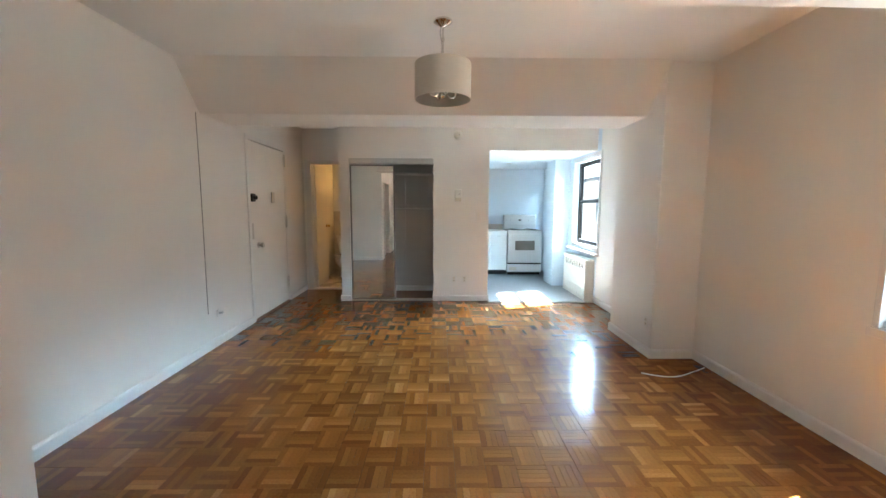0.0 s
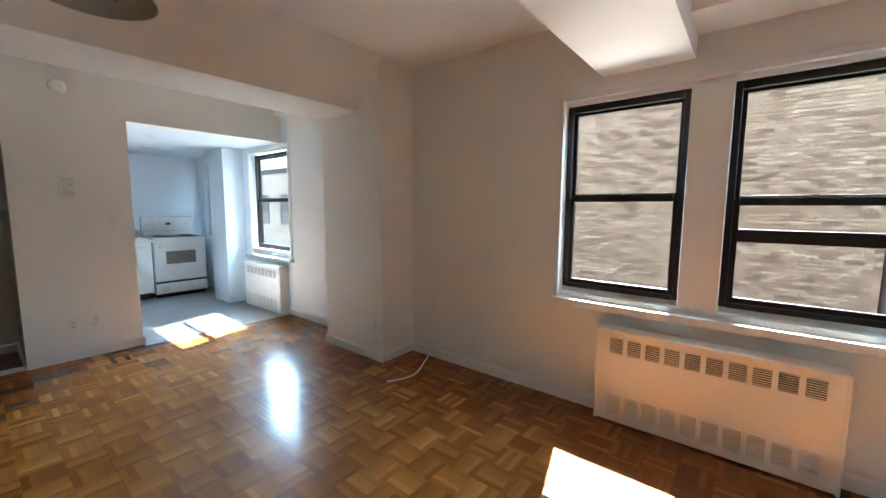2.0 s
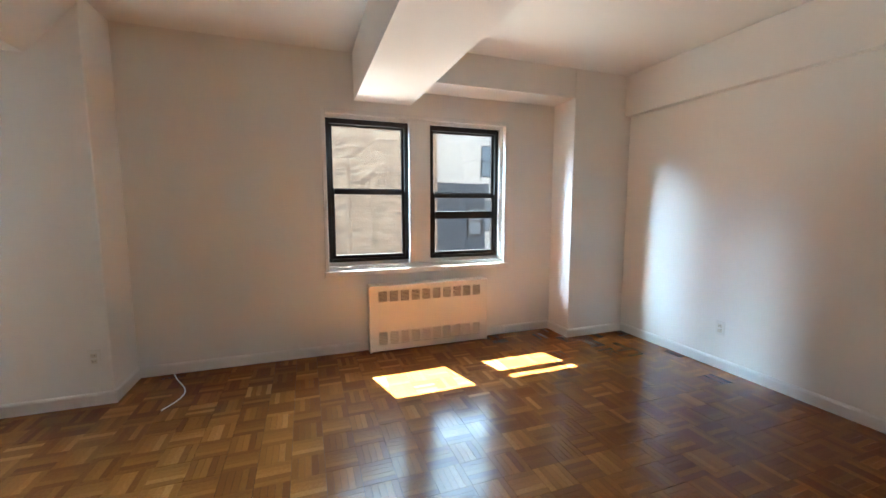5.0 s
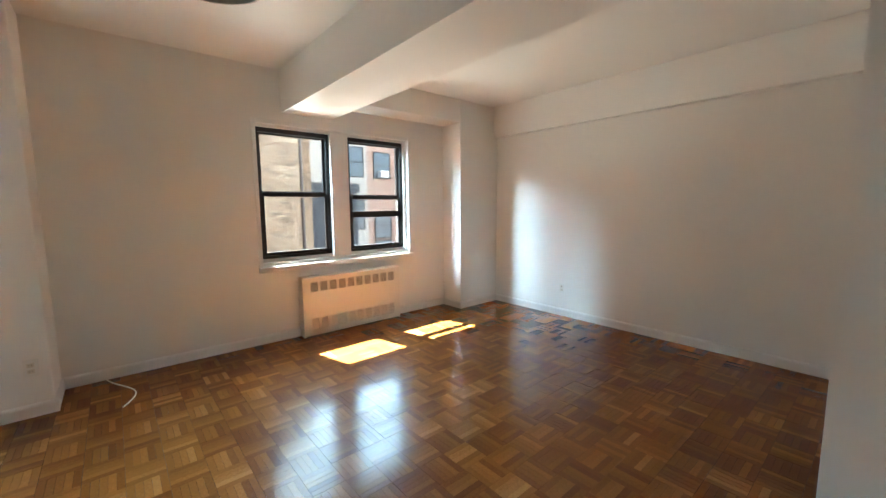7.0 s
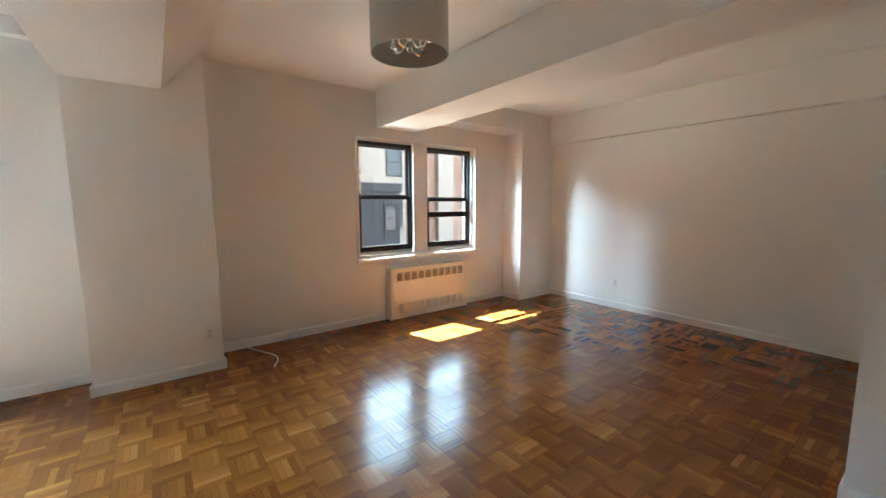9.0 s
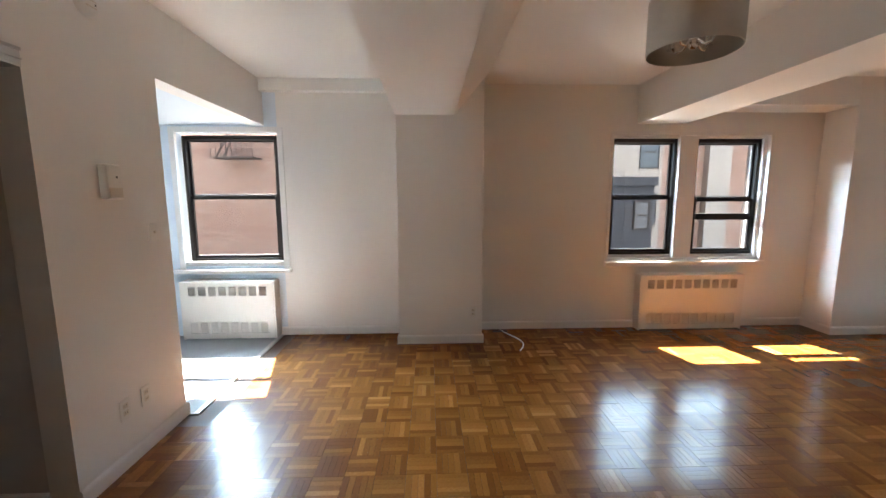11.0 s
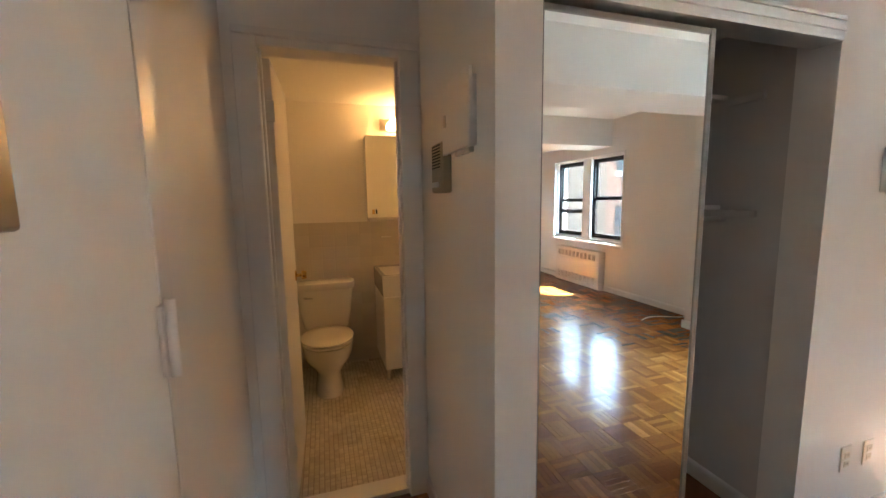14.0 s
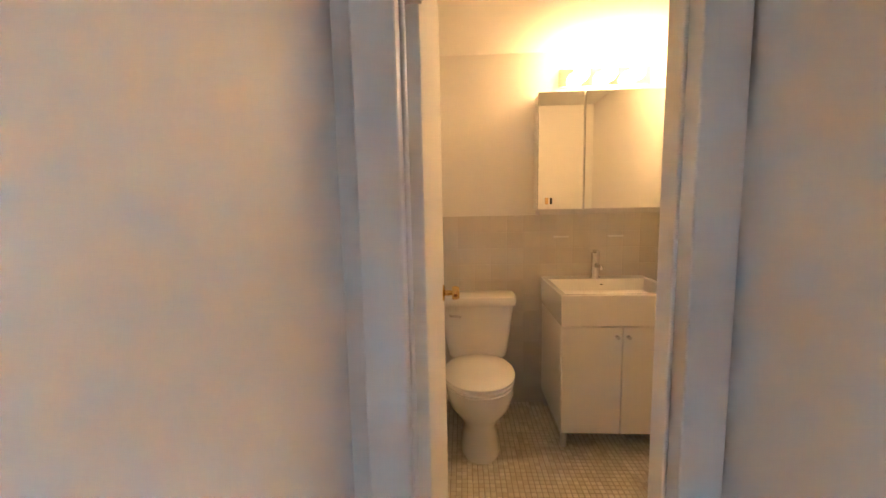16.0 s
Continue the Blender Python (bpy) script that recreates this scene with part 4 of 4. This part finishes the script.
def far_window(parent, x, y, z, wide, high, unit=False):
    w = part("window", boxes((x - 0.03, x + 0.05, y - wide / 2 - 0.06, y + wide / 2 + 0.06, z - 0.06, z), (x - 0.03, x + 0.05, y - wide / 2 - 0.06, y + wide / 2 + 0.06, z + high, z + high + 0.06), (x - 0.03, x + 0.05, y - wide / 2 - 0.06, y - wide / 2, z, z + high), (x - 0.03, x + 0.05, y + wide / 2, y + wide / 2 + 0.06, z, z + high), (x - 0.02, x + 0.05, y - wide / 2, y + wide / 2, z + high / 2 - 0.03, z + high / 2 + 0.03)), BLACK, parent)
    part("pane", boxes((x - 0.01, x + 0.01, y - wide / 2, y + wide / 2, z, z + high)), FARGLASS, w)
    if unit:
        part("air_conditioner", boxes((x - 0.35, x - 0.011, y - 0.28, y + 0.28, z + 0.02, z + 0.42), bevel=0.02), WHITEPLASTIC, w, "window air conditioner")


bx, BS = 9.0, -0.22
bb = thing("brick_building", (0, 0, 0), "tan brick apartment building across the yard", "building")
part("wall", boxes((bx, bx + 9, BS, 6.3, -9, 7.0), (bx + 2, bx + 9, -1.33, BS, -9, 7.0)), MORTAR, bb)
part("roof", boxes((bx - 0.1, bx + 9.1, BS - 0.1, 6.4, 7.0, 7.25), (bx + 1.9, bx + 9.1, -1.43, BS - 0.1, 7.0, 7.25)), DARKROOF, bb)
facade_bricks("bricks", bx, BS, 6.3, -3.2, 6.9, TANBRICK, bb)
facade_bricks("bricks", bx + 2, -1.33, BS, -3.2, 6.9, TANBRICK, bb)
part("downpipe", at(cyl(0.06, -9, 7.0, 12), bx + 0.08, BS - 0.065, 0), PIPE, bb, "dark painted downpipe")

pb = thing("pale_building", (0, 0, 0), "pale rendered apartment building with sash windows", "building")
part("wall", boxes((19.0, 27, -7.9, -0.6, -9, 6.6)), PALEWALL, pb)
part("roof", boxes((18.9, 27.1, -8.0, -0.5, 6.6, 6.9)), DARKROOF, pb)
for z in (-2.9, 0.05, 3.05):
    far_window(pb, 19.0, -7.15, z, 0.95, 1.6)
rb = thing("red_brick_building", (0, 0, 0), "pinkish red brick apartment building", "building")
part("wall", boxes((19.0, 27.0, -24.0, -7.9, -9, 6.4), (18.6, 19.0, -11.3, -10.1, -9, 6.4)), MORTAR, rb)
part("roof", boxes((18.5, 27.1, -24.1, -8.0, 6.4, 6.7)), DARKROOF, rb)
part("pale_bay", boxes((18.57, 18.6, -11.3, -10.1, -9, 6.4)), PALEWALL, rb, "pale rendered strip between brick bays")
facade_bricks("bricks", 19.0, -10.1, -7.9, -2.6, 6.3, REDBRICK, rb)
facade_bricks("bricks", 19.0, -17.0, -11.3, -2.6, 6.3, REDBRICK, rb)
for y, cooler in ((-8.9, True), (-13.2, False), (-15.4, True)):
    for z in (-2.2, -0.55, 3.0):
        far_window(rb, 18.97, y, z, 1.05, 1.45, unit=cooler and z > 1)
lb = thing("low_building", (0, 0, 0), "low dark-roofed outbuilding in the yard", "building")
part("wall", boxes((13.0, 18.5, -4.0, -0.6, -9, 1.9)), DARKROOF, lb)
part("parapet", boxes((12.9, 18.6, -4.1, -0.5, 1.9, 2.25), bevel=0.02), DARKROOF, lb)
far_window(lb, 12.98, -3.55, 0.3, 0.5, 1.0)

# seen from the kitchen window
nb = thing("north_building", (0, 0, 0), "pale rendered building with a low roof beyond the yard", "building")
part("wall", boxes((11.0, 19.0, 19.0, 34.0, -9, 3.2)), PALEWALL, nb)
part("roof", boxes((10.9, 19.1, 18.9, 34.1, 3.2, 3.45)), DARKROOF, nb)
for y in (21.0, 23.4, 25.8):
    far_window(nb, 11.0, y, 0.5, 1.0, 1.5)
kb = thing("courtyard_building", (0, 0, 0), "faded red brick building with an iron fire escape", "building")
part("wall", boxes((14.0, 20.0, 7.0, 17.5, -9, 7.5)), MORTAR, kb)
part("roof", boxes((13.9, 20.1, 6.9, 17.6, 7.5, 7.8)), DARKROOF, kb)
facade_bricks("bricks", 14.0, 7.0, 17.5, -2.0, 7.4, REDBRICK, kb)
for y in (8.9, 14.9):
    for z in (-0.6, 2.9):
        far_window(kb, 13.95, y, z, 1.0, 1.5)
fe = part("fire_escape", boxes((13.1, 13.95, 10.9, 12.4, 2.95, 3.0), (13.1, 13.13, 10.9, 12.4, 3.85, 3.89), bevel=0.0), PIPE, kb, "thin dark iron fire escape")
for i in range(9):
    part("baluster", boxes((13.1, 13.125, 10.9 + i * 0.185, 10.925 + i * 0.185, 3.0, 3.85)), PIPE, fe)
bm = bmesh.new()
for x in (13.3, 13.75):
    tube(bm, [(x, 12.3, 3.0), (x, 10.9, 5.4)], 0.035, 6)
part("stair_stringers", bm, PIPE, fe)

# unseen slab added above the windows, which shades the upper panes
ba = thing("unseen_sun_blocker", (0, 0, 0), "unseen slab added to keep sun off the upper panes", "balcony")
part("bracket", boxes((3.06, 4.3, -0.5, -0.3, 3.35, 3.55), (3.06, 4.3, 3.2, 3.4, 3.35, 3.55)), ASPHALT, ba)
part("slab", boxes((3.06, 4.50, -0.6, 3.5, 3.55, 3.70), bevel=0.01), ASPHALT, ba)

# ---- pieces: wall tiles, mosaic and parquet ----
def tiles(name, origin, u, v, nu, nv, size, joint, depth, mat, parent, seed):
    """Square tiles joined into one mesh, raised along u x v."""
    rnd = random.Random(seed)
    o, u, v = Vector(origin), Vector(u), Vector(v)
    w = u.cross(v)
    vs, fs = [], []
    for i in range(nu):
        for j in range(nv):
            p = o + u * (i * (size + joint)) + v * (j * (size + joint))
            d = depth * rnd.uniform(0.85, 1.1)
            e = size * 0.04
            k = len(vs)
            for g, hh in ((0, 0), (e, d)):
                vs += [tuple(p + u * a + v * b + w * hh) for a, b in ((g, g), (size - g, g), (size - g, size - g), (g, size - g))]
            fs += [(k + 4, k + 5, k + 6, k + 7), (k, k + 1, k + 5, k + 4), (k + 1, k + 2, k + 6, k + 5), (k + 2, k + 3, k + 7, k + 6), (k + 3, k, k + 4, k + 7)]
    me = bpy.data.meshes.new(name)
    me.from_pydata(vs, [], fs)
    me.materials.append(mat)
    ob = new(name, me)
    ob.parent = parent
    return tagged(ob, kind="stuff")


tiles("mosaic_tiles", (W + 0.01, 7.085, 0.004), (1, 0, 0), (0, 1, 0), 55, 60, 0.0235, 0.004, 0.003, MOSAIC, bath_floor, 3)
wains = structure("bathroom_tile_backing", boxes((W, BE, BY1 - 0.006, BY1 - 0.001, 0, 1.30)), WALLTILE, "grout bed of the bathroom wall tiles", "wall")
tiles("wall_tiles", (W + 0.005, BY1 - 0.006, 0.01), (1, 0, 0), (0, 0, 1), 14, 12, 0.1065, 0.0012, 0.001, WALLTILE, wains, 4)

# parquet: squares of five strips, turned by turns
B, STRIPS = 0.166, 5


def block_points(cx, cy, turned, rnd, gap=0.0003):
    """Vertices and faces of one square of strips, slightly tilted."""
    vs, fs = [], []
    tx, ty, lift = rnd.gauss(0, 0.0035), rnd.gauss(0, 0.0035), rnd.uniform(-0.00012, 0.00012)
    wide = (B - 0.0006) / STRIPS
    for s in range(STRIPS):
        a0, a1 = -B / 2 + 0.0003 + s * wide + gap / 2, -B / 2 + 0.0003 + (s + 1) * wide - gap / 2
        b0, b1 = -B / 2 + 0.0004, B / 2 - 0.0004
        k = len(vs)
        t2, l2 = rnd.gauss(0, 0.0015), rnd.uniform(-0.00008, 0.00008)
        for e, z in ((0.0, -0.006), (0.0003, 0.0)):
            for a, b in ((a0 + e, b0 + e), (a1 - e, b0 + e), (a1 - e, b1 - e), (a0 + e, b1 - e)):
                x, y = (a, b) if turned else (-b, a)
                vs.append((cx + x, cy + y, z if z < 0 else z + lift + l2 + tx * x + ty * y + t2 * (a - (a0 + a1) / 2)))
        fs += [(k + 4, k + 5, k + 6, k + 7), (k, k + 1, k + 5, k + 4), (k + 1, k + 2, k + 6, k + 5), (k + 2, k + 3, k + 7, k + 6), (k + 3, k, k + 4, k + 7)]
    return vs, fs


rnd = random.Random(11)
shapes = []
for i in range(10):
    me = bpy.data.meshes.new("parquet_square")
    vs, fs = block_points(0, 0, i % 2 == 0, rnd)
    me.from_pydata(vs, [], fs)
    me.materials.append(OAK)
    shapes.append(me)
all_v, all_f = [], []
ox, oy = W + B / 2, S + B / 2
for i in range(28):
    for j in range(46):
        cx, cy = ox + i * B, oy + j * B
        if cx > E or cy > 6.95 or (cy > 6.0 and cx > 1.06) or (cy > N + 0.06 and cx > HALL):
            continue
        if cx < PX - 0.05 and cy < PY - 0.1:
            continue
        turned = (i + j) % 2 == 0
        if -0.6 < cx < 1.9 and 1.55 < cy < 4.75:
            sq = new("parquet_square", shapes[2 * rnd.randrange(5) + (0 if turned else 1)])
            sq.location, sq.parent = (cx, cy, 0), floor
            continue
        vs, fs = block_points(cx, cy, turned, rnd)
        k = len(all_v)
        all_v += vs
        all_f += [tuple(q + k for q in f) for f in fs]
me = bpy.data.meshes.new("parquet_field")
me.from_pydata(all_v, [], all_f)
me.materials.append(OAK)
pf = new("parquet_field", me)
pf.parent = floor
tagged(pf, kind="stuff")
